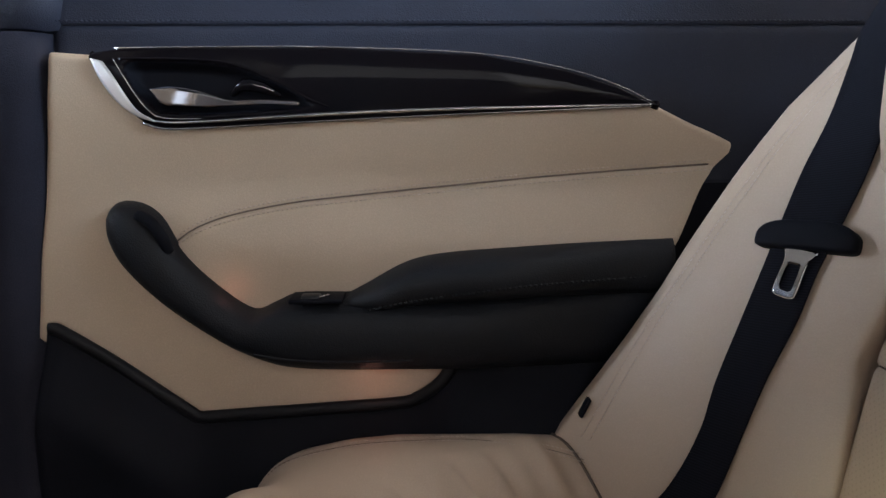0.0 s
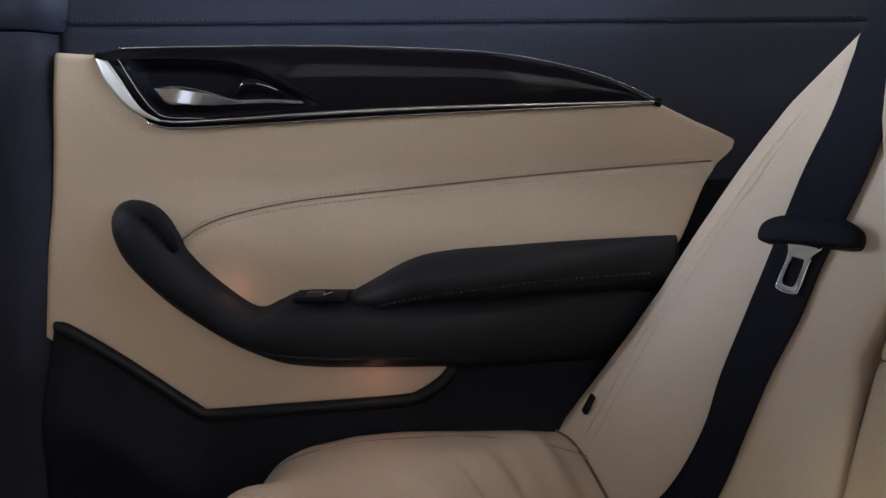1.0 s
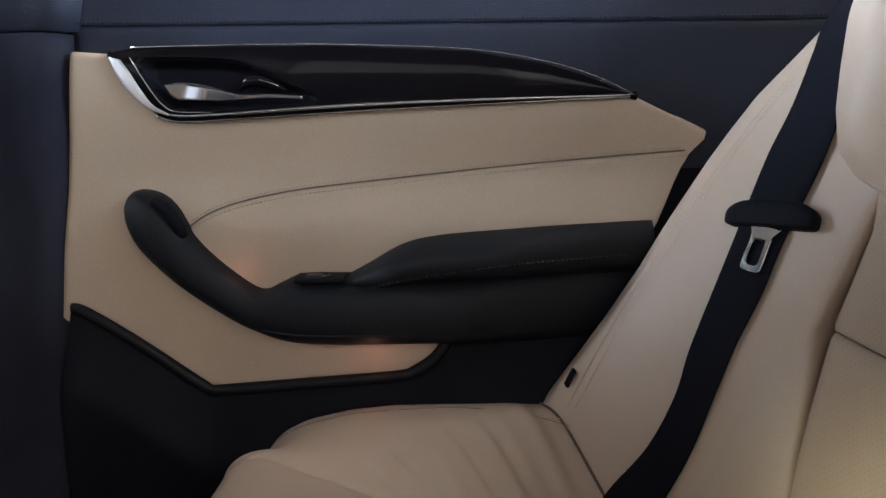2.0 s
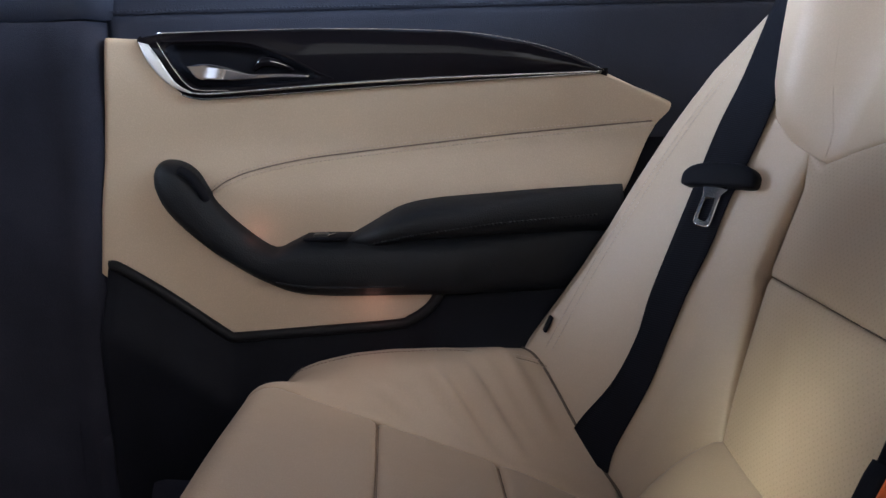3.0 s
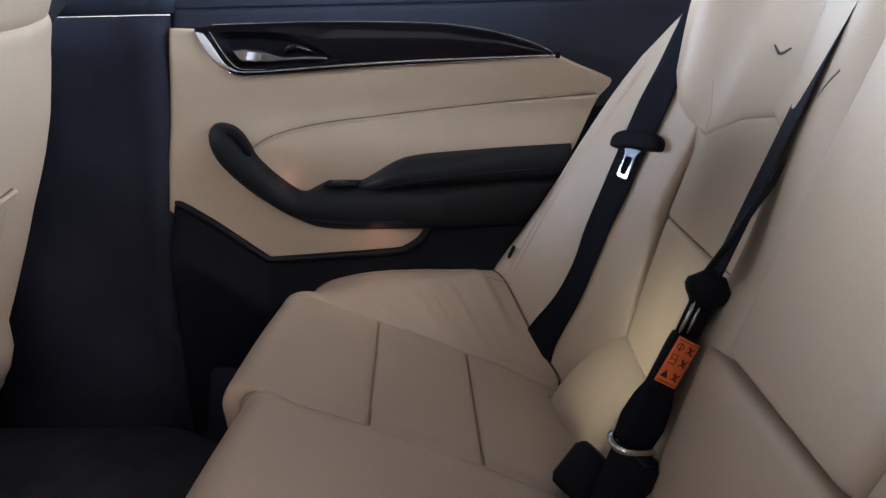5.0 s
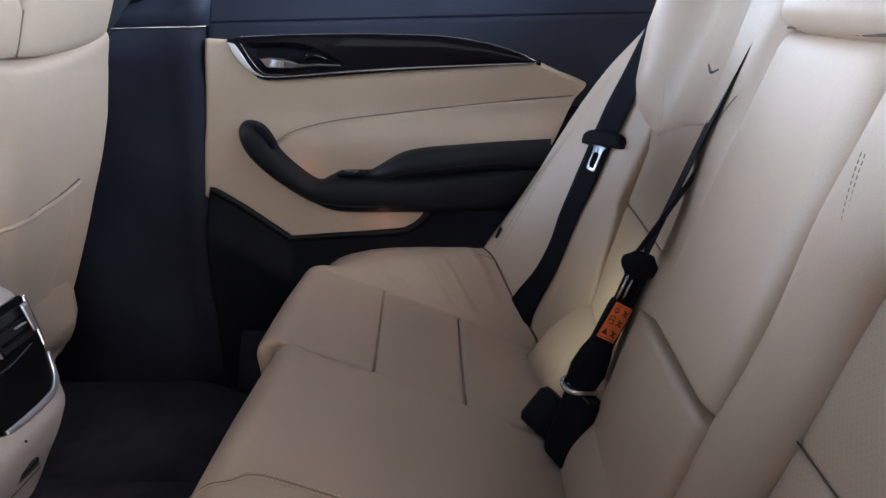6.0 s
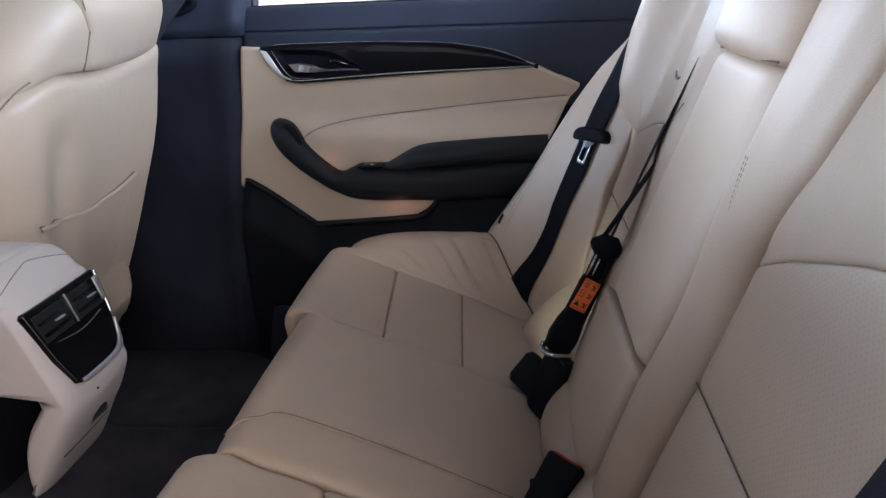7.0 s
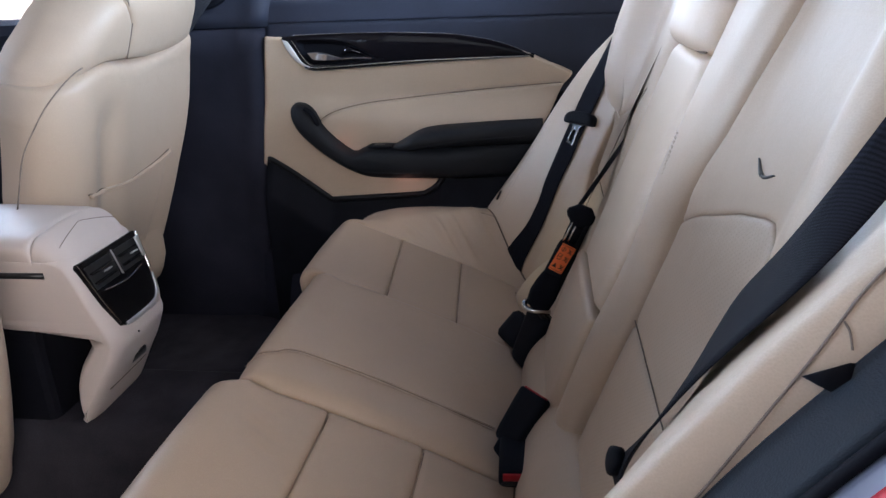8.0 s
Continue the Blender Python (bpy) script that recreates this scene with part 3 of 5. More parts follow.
    tube("lock_lever", [(-0.172, 0.812, 0.789), (-0.160, 0.806, 0.797), (-0.145, 0.805, 0.796), (-0.125, 0.808, 0.788)], [0.003, 0.0065, 0.0055, 0.002], GLOSS, d, "gloss black lock lever", n=24)
    tube("lever_edge", [(-0.150, 0.800, 0.798), (-0.140, 0.8, 0.7955), (-0.130, 0.802, 0.7915)], 0.0009, CHROME, d, n=12, sides=6)

    # black arm: hooked grip that runs into the rest
    up = smooth_curve([(-0.2955, 0.6825), (-0.284, 0.687), (-0.264, 0.683), (-0.246, 0.669), (-0.222, 0.634), (-0.190, 0.602), (-0.158, 0.580), (-0.135, 0.588), (-0.112, 0.597), (-0.06, 0.597), (0.02, 0.597), (0.12, 0.60), (0.26, 0.60)], 90)
    lo = smooth_curve([(-0.2985, 0.6795), (-0.3015, 0.664), (-0.296, 0.640), (-0.280, 0.615), (-0.245, 0.583), (-0.205, 0.556), (-0.165, 0.533), (-0.135, 0.521), (-0.100, 0.517), (-0.04, 0.516), (0.03, 0.516), (0.12, 0.515), (0.26, 0.512)], 90)
    reach = np.interp(np.linspace(0, 1, 90), [0, 0.011, 0.025, 0.045, 0.08, 0.25, 0.45, 0.68, 0.92, 1], [-0.010, 0.012, 0.022, 0.030, 0.037, 0.048, 0.058, 0.060, 0.022, 0.012])
    ang = np.linspace(-0.12, 1.12, 22) * np.pi
    rows = []
    for u, l, p in zip(up, lo, reach):
        mid, half = (u + l) / 2, (u - l) / 2
        c, s = np.cos(ang), np.sin(ang)
        rows.append([(mid[0] + half[0] * np.sign(a) * abs(a) ** 0.72, 0.830 - (p + 0.012) * np.sign(b) * abs(b) ** 0.62, mid[1] + half[1] * np.sign(a) * abs(a) ** 0.72) for a, b in zip(c, s)])
    arm = from_rows("armrest", rows, ARM_HIDE, d, "black leather armrest with a hooked pull grip", close=True, caps=True)
    crease = [(x, 0.7545, z) for x, z in ((-0.150, 0.546), (-0.11, 0.540), (-0.05, 0.538), (0.0, 0.539))]
    tube("crease", crease, 0.0012, ARM_HIDE, arm, n=20, sides=6)
    tube("grip_end", [(-0.262, 0.79, 0.676), (-0.248, 0.785, 0.668), (-0.238, 0.785, 0.652), (-0.236, 0.79, 0.640)], 0.006, BLACK, arm, n=16)
    # padded rest on top
    pu = smooth_curve([(-0.070, 0.592), (-0.045, 0.606), (-0.005, 0.628), (0.035, 0.6365), (0.10, 0.641), (0.20, 0.648), (0.26, 0.652)], 60)
    pl = smooth_curve([(-0.074, 0.584), (-0.045, 0.578), (0.0, 0.581), (0.06, 0.585), (0.12, 0.588), (0.22, 0.588), (0.26, 0.588)], 60)
    pr = np.interp(np.linspace(0, 1, 60), [0, 0.15, 0.5, 0.85, 1], [0.040, 0.058, 0.060, 0.034, 0.026])
    rows = []
    for u, l, p in zip(pu, pl, pr):
        mid, half = (u + l) / 2, (u - l) / 2
        c, s = np.cos(ang), np.sin(ang)
        rows.append([(mid[0] + half[0] * a, 0.830 - (p + 0.012) * np.sign(b) * abs(b) ** 0.7, mid[1] + half[1] * np.sign(a) * abs(a) ** 0.8) for a, b in zip(c, s)])
    pad = from_rows("arm_pad", rows, ARM_HIDE, d, "black padded leather arm pad", close=True, caps=True)
    stitches("stitching", [(x, 0.7575, z) for x, z in ((-0.04, 0.588), (0.0, 0.596), (0.06, 0.604), (0.12, 0.611), (0.22, 0.618))], (0, -1, 0.3), pad, mat=ARM_HIDE, r=0.001)
    # switch plate on the rest
    bm = box_mesh((0.052, 0.036, 0.004), 0.0015)
    bmesh.ops.transform(bm, matrix=Matrix.Translation((-0.092, 0.782, 0.5945)), verts=bm.verts)
    plate_ob = part("switch_plate", bm, BLACK, d, "black window switch plate")
    bm = box_mesh((0.018, 0.016, 0.006), 0.002)
    bmesh.ops.transform(bm, matrix=Matrix.Translation((-0.098, 0.778, 0.5958)), verts=bm.verts)
    part("switch", bm, SOCKET, plate_ob)
    tube("switch_edge", [(-0.089, 0.770, 0.5975), (-0.084, 0.769, 0.5995), (-0.080, 0.772, 0.6000), (-0.082, 0.777, 0.5985)], 0.0008, CHROME, plate_ob, n=14, sides=6)

    # black lower tray wall with a rounded lip, and the block behind the rest
    lip = [(-0.374, 0.560), (-0.366, 0.573), (-0.352, 0.571), (-0.300, 0.538), (-0.220, 0.478), (-0.150, 0.482), (-0.02, 0.4905), (0.002, 0.497), (0.022, 0.511), (0.036, 0.530), (0.30, 0.530)]
    lx, lz = [p[0] for p in lip], [p[1] for p in lip]
    lower = lambda x, z: np.stack([x, 0.806 - 0.040 * sst(0, 0.10, np.interp(x, lx, lz) - z), z], -1)
    l_top = lambda k: np.interp(-0.374 + 0.674 * k, lx, lz)
    panel("lower_panel", lower, quad(-0.374, 0.30, 0.17, l_top), (0, -1, 0), BLACK, d, 130, 60, tuck=(0.01, 0.0, 0.0, 0.014), r=(0.012, 0.01, 0.01, 0.018), crown=0, skirt=0.03, label="black plastic lower door panel")
    bead = [(x, z - 0.0055) for x, z in ((-0.362, 0.566), (-0.350, 0.563), (-0.300, 0.5305), (-0.245, 0.4895), (-0.226, 0.4755), (-0.221, 0.4720), (-0.214, 0.4715), (-0.190, 0.4730), (-0.150, 0.4755), (-0.02, 0.4840), (0.004, 0.490), (0.026, 0.505), (0.040, 0.524))]
    tube("panel_lip", [(x, 0.7985, z) for x, z in bead], 0.0066, LIP, d, "rounded black lip of the lower panel", n=150, sides=12, flat=0.8)
    block("latch_side", (0.235, 0.830, 0.40), (0.60, 0.845, 0.76), BLACK, d, bevel=0.006)
    # window
    sill = [(-0.35, 0.868, 0.898), (0.62, 0.868, 0.905)]
    tube("sill_seal", sill, 0.006, BLACK, d, n=10)
    g = strip("window", [(-0.345, 0.885, 0.88), (0.60, 0.885, 0.88)], [(-0.30, 0.80, 1.24), (0.48, 0.80, 1.24)], 0.004, (0, 1, 0), GLASS, d, "clear side window glass", n=8)
    g.visible_shadow = False
    tube("window_frame", [(-0.345, 0.875, 0.88), (-0.31, 0.80, 1.19), (-0.20, 0.79, 1.235), (0.35, 0.79, 1.235), (0.52, 0.82, 1.10), (0.66, 0.865, 0.91)], 0.016, BLACK, d, n=50)


rear_door()


# ---- rear seat ----
def mirror(side):
    return lambda q: YC + side * q


def rear_cushion():
    c = thing("rear_bench_seat", (0.05, YC, 0.16), "cream leather rear bench seat with stitched panels and folded armrest", "car seat")
    up = (-0.3, 0, 1)
    for side in (1, -1):
        Y = mirror(side)
        q0, q1 = 0.176, 0.450
        bounds = (-0.36, -0.011, 0.109, 0.285)
        for a, b in zip(bounds[:-1], bounds[1:]):
            first = a < -0.3
            bend = lambda k, v=a: v + ((0.008 - (0.020 if side > 0 else 0.004) * k) if v > -0.3 else 0 * k)
            bend2 = lambda k, v=b: v + ((0.008 - (0.020 if side > 0 else 0.004) * k) if v < 0.28 else 0 * k)
            panel("cushion_panel", cushion_surface, quad(bend, bend2, Y(q0), Y(q1)), up, LEATHER, c, 70 if first else 36, 56, tuck=(0.0 if first else 0.0055, 0.0055, 0.010, 0.004), r=(0.012, 0.012, 0.020, 0.016), crown=0.003, skirt=0.015)
        panel("cushion_bolster", cushion_surface, quad(-0.36, 0.23, Y(q1), Y(0.622)), up, LEATHER, c, 110, 60, tuck=(0.0, 0.004, 0.004, 0.020), r=(0.012, 0.012, 0.016, 0.022), crown=0.002, skirt=0.03)
        run = lambda q, lift, xs: [tuple(cushion_surface(np.array(x), np.array(Y(q))) + np.array([0, 0, lift])) for x in xs]
        for q in (0.566, 0.574):
            stitches("stitching", run(q, 0.0034, (-0.17, -0.14, -0.12, -0.09, -0.05, 0.0, 0.06, 0.13, 0.19)), (0, 0, 1), c)
        tube("seam_cord", run(0.570, 0.0026, (-0.17, -0.14, -0.12, -0.09, -0.05, 0.0, 0.06, 0.13, 0.19)), 0.0004, SEAM_SOFT, c, n=80, sides=6)
        for q in (0.20, 0.207):
            pts = [tuple(cushion_surface(np.array(a), np.array(Y(q)))) for a in (-0.20, -0.185, -0.17, -0.155)]
            stitches("stitching", [(x - 0.0012, y, z) for x, y, z in pts], (-1, 0, 0.4), c)
        # dark cords sunk in the panel grooves as their shade
        for a in (-0.011, 0.109):
            tube("seam_cord", [tuple(cushion_surface(np.array(a + 0.008 - (0.020 if side > 0 else 0.004) * k), np.array(Y(q0 + (q1 - q0) * k))) - np.array([0, 0, 0.0040])) for k in np.linspace(0.03, 0.97, 9)], 0.0006, SEAM_SHADE, c, n=40, sides=6)
    panel("cushion_middle", cushion_surface, quad(-0.36, 0.285, YC - 0.176, YC + 0.176), up, LEATHER, c, 110, 70, tuck=(0, 0.005, 0.010, 0.010), r=(0.01, 0.012, 0.026, 0.026), crown=0.004, skirt=0.02)
    for side in (-1,):
        Y = mirror(side)
        puff = lambda a, q: 0.004 * 16 * ((a + 0.36) / 0.645) * (1 - (a + 0.36) / 0.645) * ((q + 0.176) / 0.352) * (1 - (q + 0.176) / 0.352)
        for w in (0.0, 0.007):
            pts = [(-0.158, 0.128 + w), (-0.135, 0.122 + w), (-0.110, 0.112 + w), (-0.085, 0.096 + w), (-0.05, 0.092 + w), (0.05, 0.092 + w), (0.20, 0.090 + w)]
            stitches("stitching", [tuple(cushion_surface(np.array(a), np.array(Y(q))) + np.array([0, 0, 0.0036 + puff(a, q)])) for a, q in pts], (0, 0, 1), c)
            if w == 0.0:
                # the middle cord is the shade between two raised leather ridges
                for k, r, mat in ((0.0035, 0.0005, SEAM_SOFT), (0.0, 0.0008, LEATHER), (0.0070, 0.0008, LEATHER)):
                    tube("seam_cord", [tuple(cushion_surface(np.array(a), np.array(Y(q + k))) + np.array([0, 0, 0.0030 + puff(a, q)])) for a, q in pts], r, mat, c, n=80, sides=6)
    return c


bench = rear_cushion()


def rear_backrest(b):
    out = (-1, 0, 0.3)
    peak = [(0.185, 0.690), (0.225, 0.712), (0.275, 0.727), (0.35, 0.716), (0.41, 0.698), (0.437, 0.686), (0.462, 0.699)]
    near_peak = [(0.185, 0.690), (0.25, 0.719), (0.33, 0.746), (0.385, 0.760), (0.405, 0.762), (0.437, 0.747), (0.47, 0.705)]
    for side in (1, -1):
        Y = mirror(side)
        pq, pz = [p[0] for p in (peak if side > 0 else near_peak)], [p[1] for p in (peak if side > 0 else near_peak)]
        inner_edge = along((0, 0.380), (0.11, 0.390), (0.22, 0.422), (0.36, 0.456), (0.55, 0.455), (1, 0.455))
        panel("side_bolster", bolster_surface, quad(lambda k: YC + side * inner_edge(k), Y(0.640 if side > 0 else 0.627), 0.325, 1.02), out, LEATHER, b, 80, 110, tuck=(0.005, 0.004, 0, 0.02), r=(0.014, 0.010, 0.01, 0.03), crown=0.0, skirt=0.05)
        tag_line = [(0.462, 0.572), (0.54, 0.577), (0.60, 0.580), (0.724, 0.583), (0.81, 0.583), (0.90, 0.580)]
        if side < 0:
            seam_q = lambda z: np.interp(z, [0.50, 0.684, 0.724, 0.756, 0.784, 0.808, 0.95], [0.628, 0.622, 0.620, 0.6175, 0.6140, 0.6095, 0.598])
            run = [tuple(bolster_surface(np.array(Y(float(seam_q(z)))), np.array(z)) + np.array([-0.0004, -0.0002, 0])) for z in np.linspace(0.5, 0.95, 16)]
            tube("seam_cord", run, 0.0009, SEAM_SOFT, b, n=60, sides=6)
            run = [tuple(bolster_surface(np.array(Y(q)), np.array(z)) + np.array([-0.0004, -0.0002, 0])) for q, z in ((0.6142, 0.783), (0.6170, 0.779), (0.6205, 0.771))]
            tube("seam_cord", run, 0.0006, SEAM_SOFT, b, n=12, sides=6)
        for dq in (0.0, 0.006) if side > 0 else ():
            stitches("stitching", [(float(bolster_x(Y(q + dq), z)) - 0.0015, Y(q + dq), z) for z, q in tag_line], (-1, side * 0.6, 0.3), b)
        seam_z = lambda k, pq=pq, pz=pz: np.interp(0.185 + (0.462 - 0.185) * k, pq, pz)
        panel("lower_insert", back_surface, quad(Y(0.192), lambda k: YC + side * (0.402 + 0.060 * k ** 0.8), 0.385, 0.576), out, PUNCHED, b, 50, 40, tuck=(0.012, 0.009, 0.010, 0.004), r=(0.02, 0.022, 0.02, 0.014), crown=0.006, skirt=0.03)
        panel("middle_insert", back_surface, quad(Y(0.192), Y(0.462), 0.576, seam_z), out, PUNCHED, b, 50, 40, tuck=(0.010, 0.006, 0.004, 0.003), r=(0.02, 0.020, 0.014, 0.012), crown=0.004, skirt=0.03)
        edge = along((0, 0.462), (0.03, 0.488), (0.09, 0.503), (0.19, 0.507), (0.31, 0.521), (0.47, 0.535), (1, 0.545)) if side > 0 else along((0, 0.462), (0.03, 0.480), (0.11, 0.503), (0.25, 0.506), (0.5, 0.504), (1, 0.49))
        panel("upper_insert", back_surface, quad(lambda t: YC + side * np.interp(t, [0, 0.04, 0.30, 0.60, 1], [0.192, 0.200, 0.232, 0.250, 0.262]), lambda t: YC + side * edge(t), seam_z, 1.03), out, LEATHER, b, 70, 60, tuck=(0.010, 0.014 if side > 0 else 0.040, 0.003, 0.03), r=(0.02, 0.016 if side > 0 else 0.034, 0.012, 0.05), crown=0.002, skirt=0.05)
        tube("seam_cord", [(float(base(z)) + 0.0015, Y(q), z) for q, z in ((0.19, 0.576), (0.25, 0.5762), (0.34, 0.5762), (0.45, 0.576))], 0.0007, SEAM_SHADE, b, n=30, sides=6)
        # padded column beside the centre
        column = lambda y, z: np.stack([base(z) - 0.018 - 0.010 * sst(0.62, 0.74, z) - 0.004 * sst(0.60, 0.52, z), y, z], -1)
        col_in = along((0, 0.112), (0.25, 0.100), (0.35, 0.100), (0.60, 0.104), (1, 0.108))
        col_out = along((0, 0.180), (0.25, 0.196), (0.58, 0.198), (0.66, 0.212), (0.75, 0.236), (1, 0.262))
        panel("inner_bolster", column, quad(lambda k: YC + side * col_in(k), lambda k: YC + side * col_out(k), 0.36, 0.93), out, LEATHER, b, 40, 90, tuck=(0.020, 0.022, 0.0, 0.01), r=(0.040, 0.046, 0.01, 0.03), crown=0.004, skirt=0.04)
        for dq in (0.0, 0.0055):
            if side > 0:
                continue
            pts = ((0.143 + dq, 0.775), (0.150 + dq, 0.755), (0.163 + dq, 0.730), (0.176 + dq, 0.706), (0.186 + dq, 0.682))
            stitches("stitching", [(float(column(Y(q), z)[0]) - 0.0035 + 0.022 * max(0.0, (q - 0.158) / 0.040) ** 2.2, Y(q), z) for q, z in pts], (-1, 0, 0.3), b, r=0.0005, mat=SEAM_SOFT)
        if side > 0:
            tube("seam_cord", [(float(column(Y(q), z)[0]) - 0.0035, Y(q), z) for q, z in ((0.158, 0.735), (0.148, 0.757), (0.140, 0.771), (0.131, 0.781))], 0.0008, SEAM_SOFT, b, n=24, sides=6)
            tube("seam_cord", [tuple(back_surface(np.array(Y(q)), np.array(z)) + np.array([-0.0012, 0, 0])) for q, z in ((0.437, 0.692), (0.437, 0.714), (0.442, 0.737), (0.448, 0.772), (0.455, 0.832), (0.46, 0.90))], 0.0004, LEATHER, b, n=30, sides=6)
    panel("armrest", centre_surface(0.026), quad(YC - 0.106, YC + 0.110, 0.541, 0.850), out, LEATHER, b, 60, 70, tuck=(0.020, 0.018, 0.016, 0.012), r=(0.026, 0.018, 0.012, 0.022), crown=0.005, skirt=0.05, label="cream leather armrest folded into the backrest")
    panel("centre_base", centre_surface(0.031), quad(YC - 0.118, lambda k: YC + 0.122 + 0.024 * k, 0.385, 0.540), out, LEATHER, b, 50, 40, tuck=(0.008, 0.014, 0.004, 0.009), r=(0.016, 0.03, 0.016, 0.012), crown=0.006, skirt=0.03)
    panel("lower_roll", roll_surface, quad(YC - 0.414, YC + 0.414, 0.0, 1.05), (-1, 0, 1), LEATHER, b, 120, 40, tuck=(0.006, 0.006, 0.002, 0.008), r=(0.016, 0.016, 0.02, 0.02), crown=0.002, skirt=0.02)
    for side in (1, -1):
        bm = bmesh.new()
        bmesh.ops.create_uvsphere(bm, u_segments=14, v_segments=8, radius=0.0075)
        bmesh.ops.scale(bm, vec=(0.5, 1, 1), verts=bm.verts)
        bmesh.ops.translate(bm, vec=(0.2985, YC + side * 0.160, 0.408), verts=bm.verts)
        part("button", bm, LEATHER, b, "small cream cover button")
    # dark cords laid in as the shade of creases where the pieces meet
    tube("crease", [(float(base(0.5400)) - 0.0215, y, 0.5412) for y in np.linspace(YC - 0.100, YC + 0.112, 5)], 0.0016, SEAM_SHADE, b, n=20, sides=6)
    tube("crease", [(float(base(0.415)) - 0.006, y, 0.4150) for y in np.linspace(YC - 0.45, YC + 0.45, 7)], 0.0012, SEAM_SOFT, b, n=40, sides=6)
    for side in (1, -1):
        tube("crease", [(float(base(z)) - 0.003, YC + side * 0.1155, z) for z in (0.53, 0.50, 0.46, 0.42)], 0.0014, SEAM_SHADE, b, n=16, sides=6)
        # shade line where bolster meets cushion, drawn as a dark cord
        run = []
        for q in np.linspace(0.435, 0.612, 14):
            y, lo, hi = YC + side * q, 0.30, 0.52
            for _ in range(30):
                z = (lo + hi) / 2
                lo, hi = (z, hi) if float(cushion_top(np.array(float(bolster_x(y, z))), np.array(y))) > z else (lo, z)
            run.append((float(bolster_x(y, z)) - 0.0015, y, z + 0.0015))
        tube("crease", run, 0.0017, SEAM_SHADE, b, n=40, sides=6)
    # another dark cord for the shade between lower roll and cushion
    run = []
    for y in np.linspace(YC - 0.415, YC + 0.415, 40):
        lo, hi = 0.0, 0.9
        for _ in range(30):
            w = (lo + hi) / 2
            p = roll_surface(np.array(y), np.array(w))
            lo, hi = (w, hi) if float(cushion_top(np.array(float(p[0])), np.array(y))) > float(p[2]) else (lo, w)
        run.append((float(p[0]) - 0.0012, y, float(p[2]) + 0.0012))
    tube("crease", run, 0.0013, SEAM_SHADE, b, n=120, sides=6)
    # chevron badges, as plain shapes
    for side in (1, -1):
        y0, dz = (YC + 0.331, 0.0) if side > 0 else (YC - 0.349, -0.004)
        pts = lambda dz: [(float(base(z)) - (0.0020 if side > 0 else 0.0032), y, z + dz) for y, z in ((y0 + 0.023, 0.7950), (y0 - 0.002, 0.7865), (y0 - 0.023, 0.7925))]
        tube("badge", pts(dz), [0.0012, 0.0030, 0.0012], GREY_MARK, b, "small dark grey chevron badge", n=16, sides=8, flat=0.6)
        # dark loop tag on the outer bolster
        z0, q = 0.488, 0.587
        bm = box_mesh((0.004, 0.010, 0.020), 0.001)
        if side < 0:
            bm.free()
            bm = bmesh.new()
            corners = [tuple(bolster_surface(np.array(Y(q)), np.array(z)) + np.array([-0.001, -0.003 - k, 0])) for q, z, k in ((0.6175, 0.756, 0.0), (0.6205, 0.768, 0.004), (0.6250, 0.751, 0.002))]
            bm.faces.new([bm.verts.new(p) for p in corners])
            thick = bmesh.ops.extrude_face_region(bm, geom=bm.faces[:])
            bmesh.ops.translate(bm, vec=(0.002, -0.0012, 0.0005), verts=[v for v in thick["geom"] if isinstance(v, bmesh.types.BMVert)])
            part("loop_tag", bm, BLACK, b, "small black fabric tag")
            continue
        x0 = float(bolster_x(YC + side * q, z0)) - 0.004
        turn = pose(0, 0, 0, 0, 25, 0)
        bmesh.ops.transform(bm, matrix=Matrix.Translation((x0, YC + side * q, z0)) @ turn, verts=bm.verts)
        part("loop_tag", bm, BLACK, b, "small black fabric tag")
    block("back_board", (0.56, YC - 0.56, 0.34), (0.60, YC + 0.56, 0.98), CARPET, b, bevel=0.01)
    return b


rear_backrest(bench)


def centre_headrest():
    h = thing("head_restraint", (0.46, YC, 0.845), "cream leather centre head restraint over the folded armrest", "head restraint")
    face = lambda y, z: np.stack([base(z) - 0.052 + 0.9 * (y - YC) ** 2, y, z], -1)
    panel("cushion", face, quad(YC - 0.118, YC + 0.118, 0.857, 1.05), (-1, 0, 0.2), LEATHER, h, 60, 50, tuck=(0.045, 0.045, 0.020, 0.05), r=(0.045, 0.045, 0.018, 0.05), crown=0.006, skirt=0.06)
    # dark cord standing in for the shaded gap under the cushion
    tube("gap", [(0.4345, y, 0.8525 + 0.0015 * np.sin(40 * y)) for y in np.linspace(YC - 0.105, YC + 0.09, 8)], 0.0014, SEAM_SHADE, h, n=30, sides=6)


centre_headrest()


# ---- belts ----
def oriented(origin, axis, facing):
    """Local y along axis, z towards facing."""
    y = Vector(axis).normalized()
    z = Vector(facing)
    z = (z - z.dot(y) * y).normalized()
    x = y.cross(z)
    return Matrix.Translation(origin) @ Matrix((x, y, z)).transposed().to_4x4()


def loft(name, at, sections, mat, parent, label="", n=28, power=0.6):
    """Rounded-box sections (along y, half width, half depth, z offset) in the pose at."""
    rows = []
    for y, w, d, oz in sections:
        r = []
        for i in range(n):
            a = 2 * np.pi * i / n
            c, s = np.cos(a), np.sin(a)
            r.append(tuple(at @ Vector((w * np.sign(c) * abs(c) ** power, y, oz + d * np.sign(s) * abs(s) ** power))))
        rows.append(r)
    return from_rows(name, rows, mat, parent, label, close=True, caps=True)


